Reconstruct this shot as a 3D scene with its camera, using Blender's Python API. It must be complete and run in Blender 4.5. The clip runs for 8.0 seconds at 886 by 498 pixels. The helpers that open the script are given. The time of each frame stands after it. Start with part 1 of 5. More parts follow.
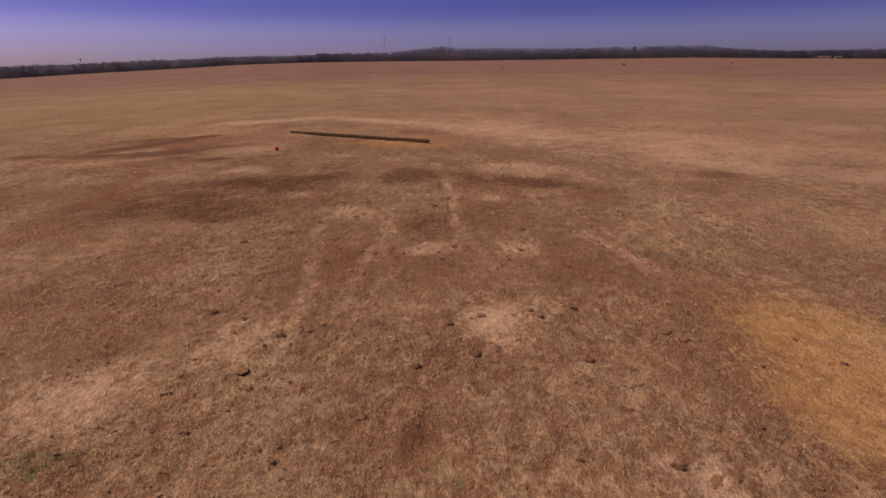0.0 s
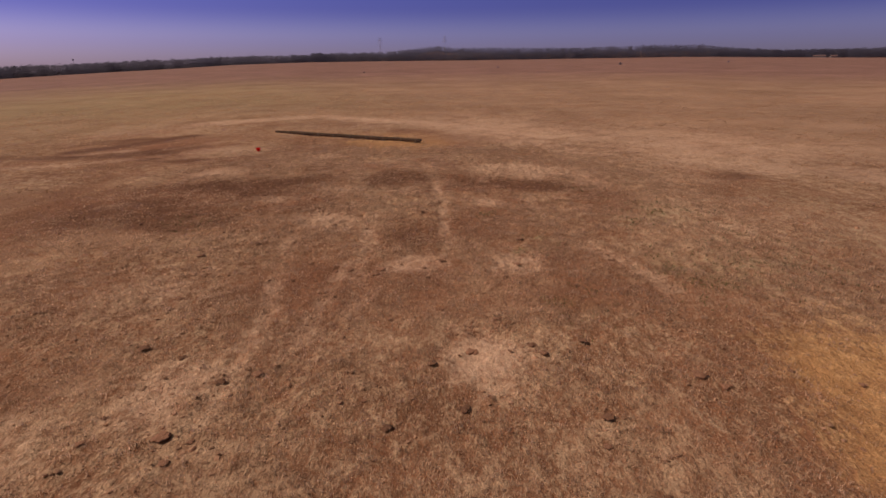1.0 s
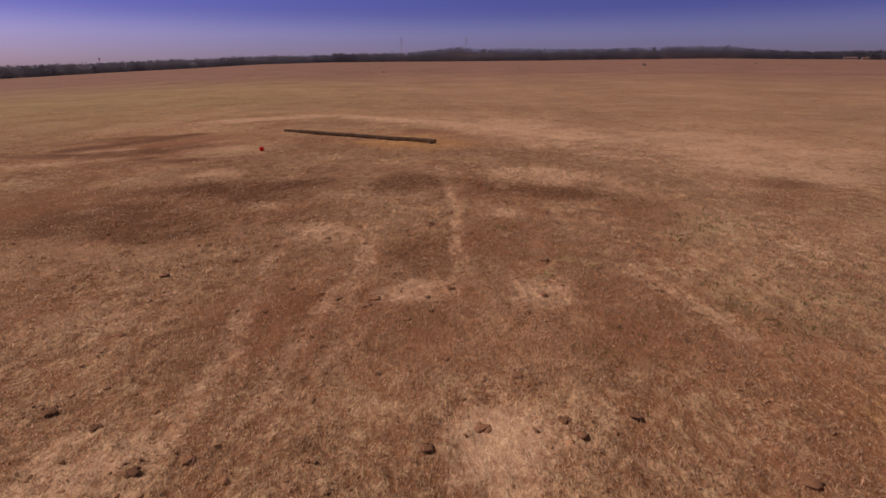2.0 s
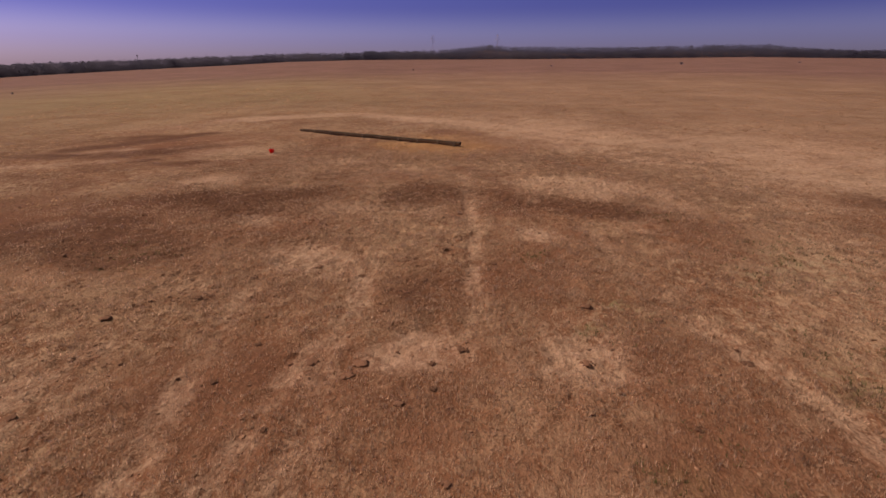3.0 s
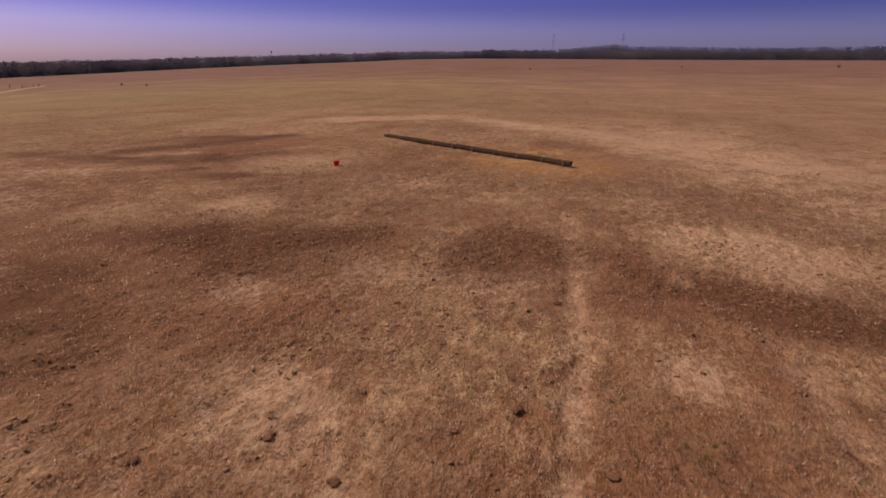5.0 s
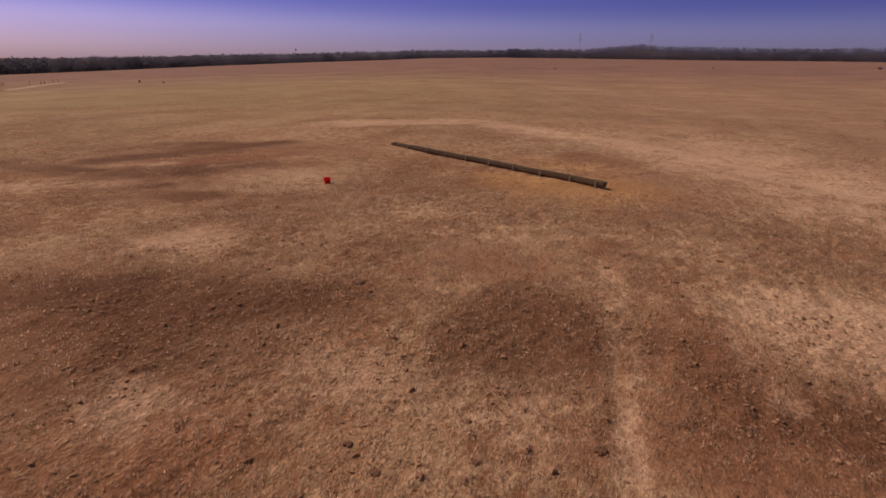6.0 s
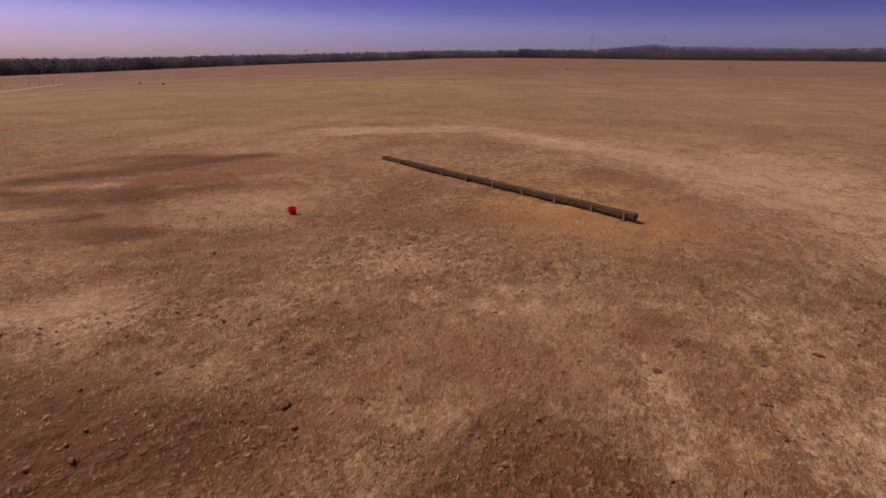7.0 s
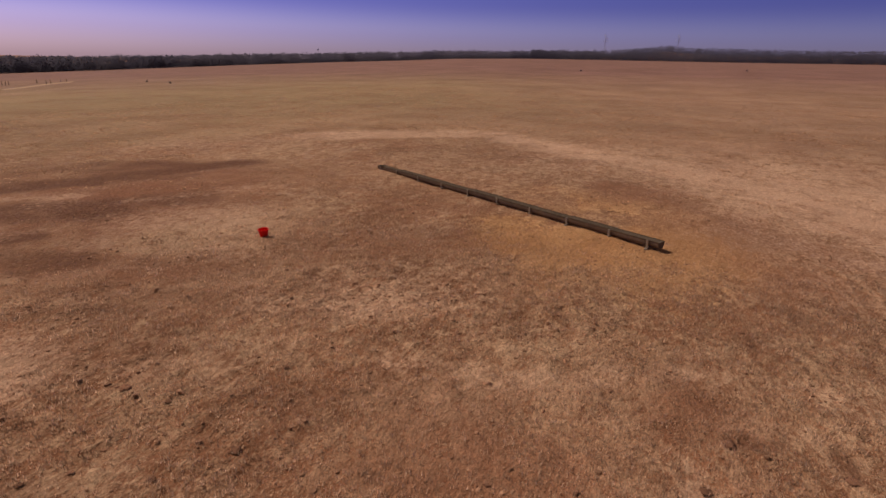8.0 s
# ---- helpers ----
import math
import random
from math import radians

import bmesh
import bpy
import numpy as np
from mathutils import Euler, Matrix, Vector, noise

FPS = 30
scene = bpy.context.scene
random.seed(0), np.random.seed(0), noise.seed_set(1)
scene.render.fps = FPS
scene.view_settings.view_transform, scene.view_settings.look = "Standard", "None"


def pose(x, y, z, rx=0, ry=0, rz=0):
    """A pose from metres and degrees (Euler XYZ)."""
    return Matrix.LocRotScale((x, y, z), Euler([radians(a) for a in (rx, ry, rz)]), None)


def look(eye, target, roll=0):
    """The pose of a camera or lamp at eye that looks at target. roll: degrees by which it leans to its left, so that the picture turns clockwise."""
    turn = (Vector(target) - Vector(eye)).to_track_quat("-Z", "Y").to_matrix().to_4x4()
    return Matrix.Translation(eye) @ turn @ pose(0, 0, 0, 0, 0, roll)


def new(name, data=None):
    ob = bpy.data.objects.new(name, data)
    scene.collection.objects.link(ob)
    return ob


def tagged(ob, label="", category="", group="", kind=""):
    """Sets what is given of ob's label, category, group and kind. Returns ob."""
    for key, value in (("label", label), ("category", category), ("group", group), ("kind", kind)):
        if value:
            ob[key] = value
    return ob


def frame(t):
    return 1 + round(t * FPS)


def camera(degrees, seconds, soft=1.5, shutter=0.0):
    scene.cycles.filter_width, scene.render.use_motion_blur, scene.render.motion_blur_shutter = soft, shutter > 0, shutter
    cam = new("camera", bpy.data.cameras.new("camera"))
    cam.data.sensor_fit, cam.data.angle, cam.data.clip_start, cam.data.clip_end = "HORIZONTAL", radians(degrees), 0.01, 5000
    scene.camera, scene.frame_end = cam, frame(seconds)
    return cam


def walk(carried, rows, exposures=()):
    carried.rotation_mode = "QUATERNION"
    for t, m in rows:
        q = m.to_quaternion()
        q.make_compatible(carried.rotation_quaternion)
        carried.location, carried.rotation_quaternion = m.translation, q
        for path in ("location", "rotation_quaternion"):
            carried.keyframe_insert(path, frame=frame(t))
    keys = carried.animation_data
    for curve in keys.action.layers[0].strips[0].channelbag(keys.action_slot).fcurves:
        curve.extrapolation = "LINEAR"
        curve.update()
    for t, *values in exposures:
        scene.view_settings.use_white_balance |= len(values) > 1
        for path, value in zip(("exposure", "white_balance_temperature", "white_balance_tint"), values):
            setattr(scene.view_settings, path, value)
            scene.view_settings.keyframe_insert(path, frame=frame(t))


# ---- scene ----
cam = camera(77.20, 8.0, soft=1.55, shutter=0.15)
PATH = [
    (0, (0.135, 0.012, 5.967), (0.081, 9.527, 2.890), -0.39),
    (0.5, (0.293, 1.184, 5.790), (0.256, 10.699, 2.714), -0.49),
    (1, (0.435, 2.625, 5.604), (0.439, 12.140, 2.526), -0.51),
    (1.5, (0.570, 4.091, 5.423), (0.413, 13.605, 2.347), -0.42),
    (1.7, (0.609, 4.739, 5.329), (0.414, 14.257, 2.265), -0.35),
    (2.8, (0.832, 8.511, 5.114), (0.057, 17.994, 2.038), -0.07),
    (3, (0.858, 9.257, 5.106), (0.045, 18.732, 2.015), -0.04),
    (3.5, (0.908, 11.094, 5.044), (-0.123, 20.550, 1.955), -0.02),
    (4, (0.848, 13.140, 5.010), (-0.811, 22.502, 1.911), 0.25),
    (4.5, (0.691, 15.149, 5.000), (-1.567, 24.379, 1.887), 0.62),
    (4.7, (0.642, 16.026, 4.997), (-1.799, 25.210, 1.883), 0.69),
    (5.8, (-0.141, 21.240, 5.105), (-3.103, 30.258, 1.960), 1.19),
    (6, (-0.311, 22.181, 5.123), (-3.320, 31.184, 1.977), 1.24),
    (6.5, (-0.734, 24.527, 5.145), (-3.848, 33.496, 2.005), 1.21),
    (7, (-1.307, 27.162, 5.248), (-4.485, 36.107, 2.103), 1.20),
    (7.5, (-1.708, 28.990, 5.246), (-4.959, 37.913, 2.114), 1.41),
    (8, (-1.808, 30.063, 5.287), (-5.158, 38.945, 2.141), 1.61),
]
walk(cam, [(t, look(eye, target, roll)) for t, eye, target, roll in PATH], exposures=[(0.0, 0.0)])

# ---------------------------------------------------------------- sky and sun
SUN_ELEVATION, SUN_BEARING = 46.0, -82.0   # degrees; bearing clockwise from +y
world = bpy.data.worlds.new("sky")
scene.world = world
world.use_nodes = True
wn, wl = world.node_tree.nodes, world.node_tree.links
sky = wn.new("ShaderNodeTexSky")
sky.sky_type, sky.sun_disc = "NISHITA", False
sky.sun_elevation, sky.sun_rotation = radians(SUN_ELEVATION), radians(SUN_BEARING)
sky.altitude, sky.air_density, sky.dust_density, sky.ozone_density = 100, 1.0, 1.5, 4.0
coord, split = wn.new("ShaderNodeTexCoord"), wn.new("ShaderNodeSeparateXYZ")
ramp = wn.new("ShaderNodeValToRGB")
wl.new(coord.outputs["Generated"], split.inputs[0])
wl.new(split.outputs["Z"], ramp.inputs["Fac"])
ramp.color_ramp.interpolation = "EASE"
stops = ramp.color_ramp.elements
stops[0].position, stops[0].color = 0.0, (0.75, 0.58, 0.92, 1)
stops[1].position, stops[1].color = 0.16, (0.26, 0.21, 0.68, 1)
for place, tone in ((0.05, (0.65, 0.49, 0.95, 1)), (0.10, (0.35, 0.27, 0.74, 1)), (0.24, (0.48, 0.34, 0.46, 1)), (0.34, (0.80, 0.53, 0.395, 1)), (0.55, (0.95, 0.615, 0.385, 1)), (1.0, (1.0, 0.65, 0.38, 1))):
    stops.new(place).color = tone
tint = wn.new("ShaderNodeMix")
tint.data_type, tint.blend_type = "RGBA", "MULTIPLY"
tint.inputs["Factor"].default_value = 1.0
wl.new(sky.outputs[0], tint.inputs[6])
wl.new(ramp.outputs["Color"], tint.inputs[7])
side = wn.new("ShaderNodeMapRange")
for key, value in zip(("From Min", "From Max", "To Min", "To Max"), (-0.75, 0.7, 1.06, 0.74)):
    side.inputs[key].default_value = value
wl.new(split.outputs["X"], side.inputs["Value"])
dim = wn.new("ShaderNodeMix")
dim.data_type, dim.blend_type = "RGBA", "MULTIPLY"
dim.inputs["Factor"].default_value = 1.0
wl.new(tint.outputs[2], dim.inputs[6])
wl.new(side.outputs["Result"], dim.inputs[7])
south = wn.new("ShaderNodeMapRange")
south.interpolation_type = "SMOOTHSTEP"
for key, value in zip(("From Min", "From Max", "To Min", "To Max"), (0.4, -0.5, 0.0, 1.0)):
    south.inputs[key].default_value = value
wl.new(split.outputs["Y"], south.inputs["Value"])
warm = wn.new("ShaderNodeMix")
warm.data_type, warm.blend_type = "RGBA", "MULTIPLY"
warm.inputs[7].default_value = (1.0, 0.85, 0.64, 1)
wl.new(south.outputs["Result"], warm.inputs["Factor"])
wl.new(dim.outputs[2], warm.inputs[6])
wl.new(warm.outputs[2], wn["Background"].inputs["Color"])
wn["Background"].inputs["Strength"].default_value = 0.10

sun = new("sun", bpy.data.lights.new("sun", "SUN"))
sun.data.energy, sun.data.angle, sun.data.color = 2.66, radians(0.8), (1.0, 0.895, 0.75)
sb, se = radians(SUN_BEARING), radians(SUN_ELEVATION)
sun.matrix_world = look((math.sin(sb) * math.cos(se) * 90, math.cos(sb) * math.cos(se) * 90, math.sin(se) * 90), (0, 0, 0))


# ---------------------------------------------------------------- materials
def blank(name, rough=0.8, metal=0.0):
    m = bpy.data.materials.new(name)
    m.use_nodes = True
    b = m.node_tree.nodes["Principled BSDF"]
    b.inputs["Roughness"].default_value, b.inputs["Metallic"].default_value = rough, metal
    b.inputs["Specular IOR Level"].default_value = 0.1
    return m, m.node_tree.nodes, m.node_tree.links, b


def noise_node(n, l, vector, scale, detail=4.0, rough=0.6):
    t = n.new("ShaderNodeTexNoise")
    t.inputs["Scale"].default_value, t.inputs["Detail"].default_value, t.inputs["Roughness"].default_value = scale, detail, rough
    l.new(vector, t.inputs["Vector"])
    return t.outputs["Fac"]


def between(n, l, value, low, high, to_low=0.0, to_high=1.0):
    t = n.new("ShaderNodeMapRange")
    t.interpolation_type = "SMOOTHSTEP"
    for key, v in zip(("From Min", "From Max", "To Min", "To Max"), (low, high, to_low, to_high)):
        t.inputs[key].default_value = v
    l.new(value, t.inputs["Value"])
    return t.outputs["Result"]


def sums(n, l, op, a, b):
    t = n.new("ShaderNodeMath")
    t.operation = op
    for s, v in zip(t.inputs, (a, b)):
        if isinstance(v, (int, float)):
            s.default_value = v
        else:
            l.new(v, s)
    return t.outputs[0]


def blended(n, l, fac, a, b, how="MIX"):
    t = n.new("ShaderNodeMix")
    t.data_type, t.blend_type = "RGBA", how
    for key, v in (("Factor", fac), ("A", a), ("B", b)):
        s = t.inputs[key] if key == "Factor" else [i for i in t.inputs if i.name == key and i.type == "RGBA"][0]
        if isinstance(v, (int, float)):
            s.default_value = v
        elif isinstance(v, tuple):
            s.default_value = (*v, 1)
        else:
            l.new(v, s)
    return [o for o in t.outputs if o.type == "RGBA"][0]


def bumped(n, l, b, height, strength, distance):
    t = n.new("ShaderNodeBump")
    t.inputs["Strength"].default_value, t.inputs["Distance"].default_value = strength, distance
    l.new(height, t.inputs["Height"])
    l.new(t.outputs["Normal"], b.inputs["Normal"])


def simple(name, a, c, scale, rough=0.8, metal=0.0, bump=0.3, distance=0.01, per_object=0.0, island=False):
    """Two tones that mingle at two sizes, with fine relief; the tone also varies from piece to piece."""
    m, n, l, b = blank(name, rough, metal)
    v = n.new("ShaderNodeTexCoord").outputs["Object"]
    f1, f2 = noise_node(n, l, v, scale), noise_node(n, l, v, scale * 6, 3)
    f = between(n, l, sums(n, l, "ADD", sums(n, l, "MULTIPLY", f1, 0.65), sums(n, l, "MULTIPLY", f2, 0.35)), 0.35, 0.65)
    col = blended(n, l, f, a, c)
    if per_object:
        rnd = n.new("ShaderNodeNewGeometry").outputs["Random Per Island"] if island else n.new("ShaderNodeObjectInfo").outputs["Random"]
        k = between(n, l, rnd, 0, 1, 1 - per_object, 1 + per_object)
        comb = n.new("ShaderNodeCombineColor")
        for s in comb.inputs:
            l.new(k, s)
        col = blended(n, l, 1.0, col, comb.outputs[0], "MULTIPLY")
    l.new(col, b.inputs["Base Color"])
    bumped(n, l, b, f2, bump, distance)
    return m


def ground_material():
    m, n, l, b = blank("dry_pasture", 0.95)
    b.inputs["Specular IOR Level"].default_value = 0.1
    v = n.new("ShaderNodeTexCoord").outputs["Object"]

    def mask(name):
        t = n.new("ShaderNodeAttribute")
        t.attribute_name = name
        return t.outputs["Fac"]

    def drawn_out(scale, turn, detail):
        t = n.new("ShaderNodeMapping")
        t.inputs["Scale"].default_value, t.inputs["Rotation"].default_value = scale, (0, 0, radians(turn))
        l.new(v, t.inputs["Vector"])
        return noise_node(n, l, t.outputs[0], 1.0, detail, 0.62)

    broad, mid = noise_node(n, l, v, 0.05, 5), noise_node(n, l, v, 0.5, 6, 0.62)
    small, fine, grit = drawn_out((2.6, 1.7, 2.4), 8, 5), drawn_out((10.0, 6.0, 9.0), 5, 4), noise_node(n, l, v, 34, 3, 0.75)
    streak, swath = drawn_out((0.045, 0.05, 0.1), 10, 7), drawn_out((0.22, 0.10, 0.1), 15, 5)
    litter = drawn_out((15.0, 6.0, 9.0), 12, 4)
    # reddish soil with straw litter lying over it
    soil = blended(n, l, between(n, l, mid, 0.36, 0.64), SOIL_A, SOIL_B)
    straw = blended(n, l, between(n, l, small, 0.3, 0.7), STRAW_A, STRAW_B)
    cover = sums(n, l, "ADD", sums(n, l, "MULTIPLY", fine, 0.52), sums(n, l, "MULTIPLY", small, 0.48))
    strewn = sums(n, l, "ADD", cover, sums(n, l, "MULTIPLY", sums(n, l, "SUBTRACT", litter, 0.5), 0.45))
    strewn = sums(n, l, "ADD", strewn, sums(n, l, "MULTIPLY", sums(n, l, "SUBTRACT", swath, 0.5), 0.75))
    low = between(n, l, strewn, 0.38, 0.66, 0.03, 0.88)
    col = blended(n, l, low, soil, straw)
    # flecks of straw, and the small shadows between them painted as dark gaps
    fleck = between(n, l, drawn_out((34.0, 14.0, 20.0), 10, 3), 0.52, 0.66)
    gap = between(n, l, drawn_out((26.0, 13.0, 20.0), -14, 3), 0.54, 0.68)
    col = blended(n, l, sums(n, l, "MULTIPLY", fleck, 0.7), col, STRAW_B)
    col = blended(n, l, sums(n, l, "MULTIPLY", gap, 0.36), col, DARK_A)
    # open field further off: paler, pinked by painted haze, in long swaths, with tussocks
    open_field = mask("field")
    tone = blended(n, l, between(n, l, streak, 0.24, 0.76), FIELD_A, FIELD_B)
    tussock = between(n, l, sums(n, l, "ADD", sums(n, l, "MULTIPLY", mid, 0.6), sums(n, l, "MULTIPLY", small, 0.4)), 0.5, 0.64)
    tone = blended(n, l, sums(n, l, "MULTIPLY", mask("west"), 0.85), tone, blended(n, l, between(n, l, streak, 0.24, 0.76), WEST_A, WEST_B))
    blotch = between(n, l, drawn_out((0.17, 0.24, 0.2), 12, 5), 0.46, 0.62)
    tone = blended(n, l, sums(n, l, "MULTIPLY", blotch, 0.42), tone, BLOTCH)
    tone = blended(n, l, sums(n, l, "MULTIPLY", tussock, 0.55), tone, SOIL_B)
    # Far ground blends to purple-pink, the horizon haze put into its colour.
    tone = blended(n, l, sums(n, l, "MULTIPLY", mask("far_haze"), 1.0), tone, blended(n, l, between(n, l, streak, 0.24, 0.76), HAZE_A, HAZE_B))
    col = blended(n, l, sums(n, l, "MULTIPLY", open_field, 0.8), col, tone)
    wobble = sums(n, l, "MULTIPLY", sums(n, l, "SUBTRACT", cover, 0.5), 2.3)

    def worn(name, low, high):
        k = mask(name)
        return between(n, l, sums(n, l, "ADD", k, sums(n, l, "MULTIPLY", wobble, between(n, l, k, 0.02, 0.3))), low, high)

    green = worn("green", 0.15, 0.9)
    col = blended(n, l, sums(n, l, "MULTIPLY", green, between(n, l, fine, 0.42, 0.6, 0.15, 0.9)), col, (0.19, 0.165, 0.07))
    col = blended(n, l, sums(n, l, "MULTIPLY", worn("ochre", 0.0, 1.0), 0.76), col, blended(n, l, low, OCHRE_A, OCHRE_B))
    col = blended(n, l, sums(n, l, "MULTIPLY", worn("red", 0.05, 1.0), 0.8), col, blended(n, l, between(n, l, fine, 0.38, 0.66), RED_A, RED_B))
    col = blended(n, l, sums(n, l, "MULTIPLY", worn("dark", 0.04, 0.95), 0.88), col, blended(n, l, between(n, l, fine, 0.4, 0.65), DARK_A, DARK_B))
    col = blended(n, l, sums(n, l, "MULTIPLY", worn("sand", 0.04, 1.0), 0.62), col, blended(n, l, between(n, l, fine, 0.35, 0.65), SAND_A, SAND_B))
    # crumbs of dry dung and soil
    cells = n.new("ShaderNodeTexVoronoi")
    cells.inputs["Scale"].default_value = 4.2
    l.new(v, cells.inputs["Vector"])
    ragged = sums(n, l, "ADD", cells.outputs["Distance"], sums(n, l, "MULTIPLY", fine, 0.5))
    crumb = sums(n, l, "MULTIPLY", between(n, l, ragged, 0.30, 0.40, 1, 0), between(n, l, small, 0.48, 0.6))
    near = sums(n, l, "SUBTRACT", 1.0, open_field)
    col = blended(n, l, sums(n, l, "MULTIPLY", sums(n, l, "MULTIPLY", crumb, 0.14), near), col, DARK_B)
    col = blended(n, l, sums(n, l, "MULTIPLY", mask("clod"), 0.12), col, RED_A)
    shaken = n.new("ShaderNodeTexNoise")
    shaken.inputs["Scale"].default_value, shaken.inputs["Detail"].default_value = 6.0, 3.0
    l.new(v, shaken.inputs["Vector"])
    offset = n.new("ShaderNodeVectorMath")
    offset.operation = "MULTIPLY_ADD"
    offset.inputs[1].default_value = (0.22, 0.22, 0.22)
    l.new(shaken.outputs["Color"], offset.inputs[0])
    l.new(v, offset.inputs[2])

    def pebbles(scale):
        t = n.new("ShaderNodeTexVoronoi")
        t.inputs["Scale"].default_value = scale
        l.new(offset.outputs[0], t.inputs["Vector"])
        return t.outputs["Distance"]

    tread = sums(n, l, "MULTIPLY", mask("tread"), between(n, l, small, 0.32, 0.6, 0.25, 1.0))
    coarse, lesser = pebbles(8.0), pebbles(17.0)
    # Clod relief put into colour: shade in the creases, lighter tops.
    crease_shade = sums(n, l, "MULTIPLY", tread, between(n, l, coarse, 0.45, 0.8))
    col = blended(n, l, sums(n, l, "MULTIPLY", crease_shade, 0.22), col, DARK_A)
    crown = sums(n, l, "MULTIPLY", tread, between(n, l, coarse, 0.1, 0.4, 0.35, 0.0))
    col = blended(n, l, crown, col, STRAW_B)
    k = between(n, l, grit, 0.3, 0.7, 0.74, 1.26)
    k = sums(n, l, "MULTIPLY", k, between(n, l, broad, 0.3, 0.7, 0.88, 1.12))
    comb = n.new("ShaderNodeCombineColor")
    for s in comb.inputs:
        l.new(k, s)
    col = blended(n, l, 1.0, col, comb.outputs[0], "MULTIPLY")
    l.new(col, b.inputs["Base Color"])
    relief = sums(n, l, "ADD", sums(n, l, "MULTIPLY", fine, 0.8), sums(n, l, "MULTIPLY", small, 1.0))
    relief = sums(n, l, "ADD", relief, sums(n, l, "MULTIPLY", crumb, 0.4))
    relief = sums(n, l, "ADD", relief, sums(n, l, "MULTIPLY", litter, 0.35))
    relief = sums(n, l, "ADD", relief, sums(n, l, "MULTIPLY", grit, 0.22))
    relief = sums(n, l, "ADD", relief, sums(n, l, "MULTIPLY", sums(n, l, "SUBTRACT", fleck, gap), 0.13))
    domes = sums(n, l, "ADD", between(n, l, coarse, 0.0, 0.75, 1.0, 0.0), between(n, l, lesser, 0.0, 0.75, 0.45, 0.0))
    relief = sums(n, l, "ADD", relief, sums(n, l, "MULTIPLY", sums(n, l, "MULTIPLY", domes, tread), 0.55))
    smooth = sums(n, l, "SUBTRACT", 1.0, sums(n, l, "MULTIPLY", mask("sand"), 0.45))
    bumped(n, l, b, sums(n, l, "MULTIPLY", relief, smooth), 0.65, 0.085)
    return m


SOIL_A, SOIL_B = (0.19, 0.078, 0.042), (0.275, 0.118, 0.065)
STRAW_A, STRAW_B = (0.37, 0.21, 0.13), (0.60, 0.378, 0.245)
FIELD_A, FIELD_B = (0.345, 0.203, 0.136), (0.455, 0.272, 0.187)
HAZE_A, HAZE_B = (0.222, 0.113, 0.10), (0.285, 0.15, 0.135)
BLOTCH = (0.29, 0.152, 0.088)
RED_A, RED_B = (0.20, 0.082, 0.047), (0.29, 0.125, 0.072)
WEST_A, WEST_B = (0.318, 0.222, 0.118), (0.412, 0.286, 0.158)
SAND_A, SAND_B = (0.56, 0.335, 0.235), (0.70, 0.445, 0.315)
DARK_A, DARK_B = (0.118, 0.05, 0.03), (0.188, 0.081, 0.048)
OCHRE_A, OCHRE_B = (0.54, 0.272, 0.115), (0.68, 0.37, 0.165)

MAT_GROUND = ground_material()
MAT_STRAW = simple("dead_grass_blades", (0.245, 0.147, 0.102), (0.43, 0.282, 0.203), 1.5, 0.9, per_object=0.45, island=True, bump=0.0)
MAT_TUSSOCK = simple("dead_tussock_blades", (0.23, 0.127, 0.079), (0.34, 0.2, 0.127), 0.6, 0.9, per_object=0.2, island=True, bump=0.0)
MAT_SPRIG = simple("fresh_grass_blades", (0.13, 0.14, 0.055), (0.21, 0.205, 0.09), 2.0, 0.8, per_object=0.3, island=True, bump=0.0)
MAT_CLOD = simple("dry_soil_crumbs", (0.24, 0.122, 0.077), (0.40, 0.22, 0.142), 1.2, 0.95, per_object=0.25, island=True)
MAT_DUNG = simple("dried_dung", (0.19, 0.09, 0.057), (0.28, 0.138, 0.088), 9.0, 0.95, per_object=0.3, distance=0.02)
MAT_CRUMBLED = simple("crumbled_dung", (0.29, 0.145, 0.092), (0.42, 0.22, 0.14), 12.0, 0.95, per_object=0.3, island=True)
MAT_TROUGH = simple("weathered_grey_trough", (0.135, 0.101, 0.078), (0.21, 0.158, 0.122), 2.5, 0.75, 0.0)
MAT_STEEL = simple("galvanised_steel", (0.24, 0.185, 0.15), (0.34, 0.27, 0.22), 6.0, 0.6, 0.2, 0.1)
# Dark tone for feed and rims: shade inside the trough put into colour.
MAT_FEED_SHADE = simple("shaded_feed_residue", (0.07, 0.045, 0.03), (0.13, 0.085, 0.055), 7.0, 0.95)
MAT_TRACK = simple("pale_sand_track", (0.46, 0.29, 0.19), (0.6, 0.39, 0.26), 0.6, 0.95)
MAT_RED = simple("red_plastic", (0.80, 0.015, 0.015), (0.88, 0.03, 0.025), 5.0, 0.4, bump=0.05)
MAT_WOOD = simple("grey_post_wood", (0.22, 0.17, 0.14), (0.34, 0.27, 0.21), 8.0, 0.9)
# Violet haze of the distance is mixed into both woods' base colours.
MAT_HAZED_WOODS = simple("hazed_winter_woods", (0.188, 0.163, 0.22), (0.20, 0.174, 0.233), 0.05, 0.9, per_object=0.02, island=True, bump=0.0)
MAT_HAZED_PINE = simple("hazed_pine_woods", (0.144, 0.13, 0.196), (0.157, 0.141, 0.209), 0.05, 0.9, per_object=0.02, island=True, bump=0.0)
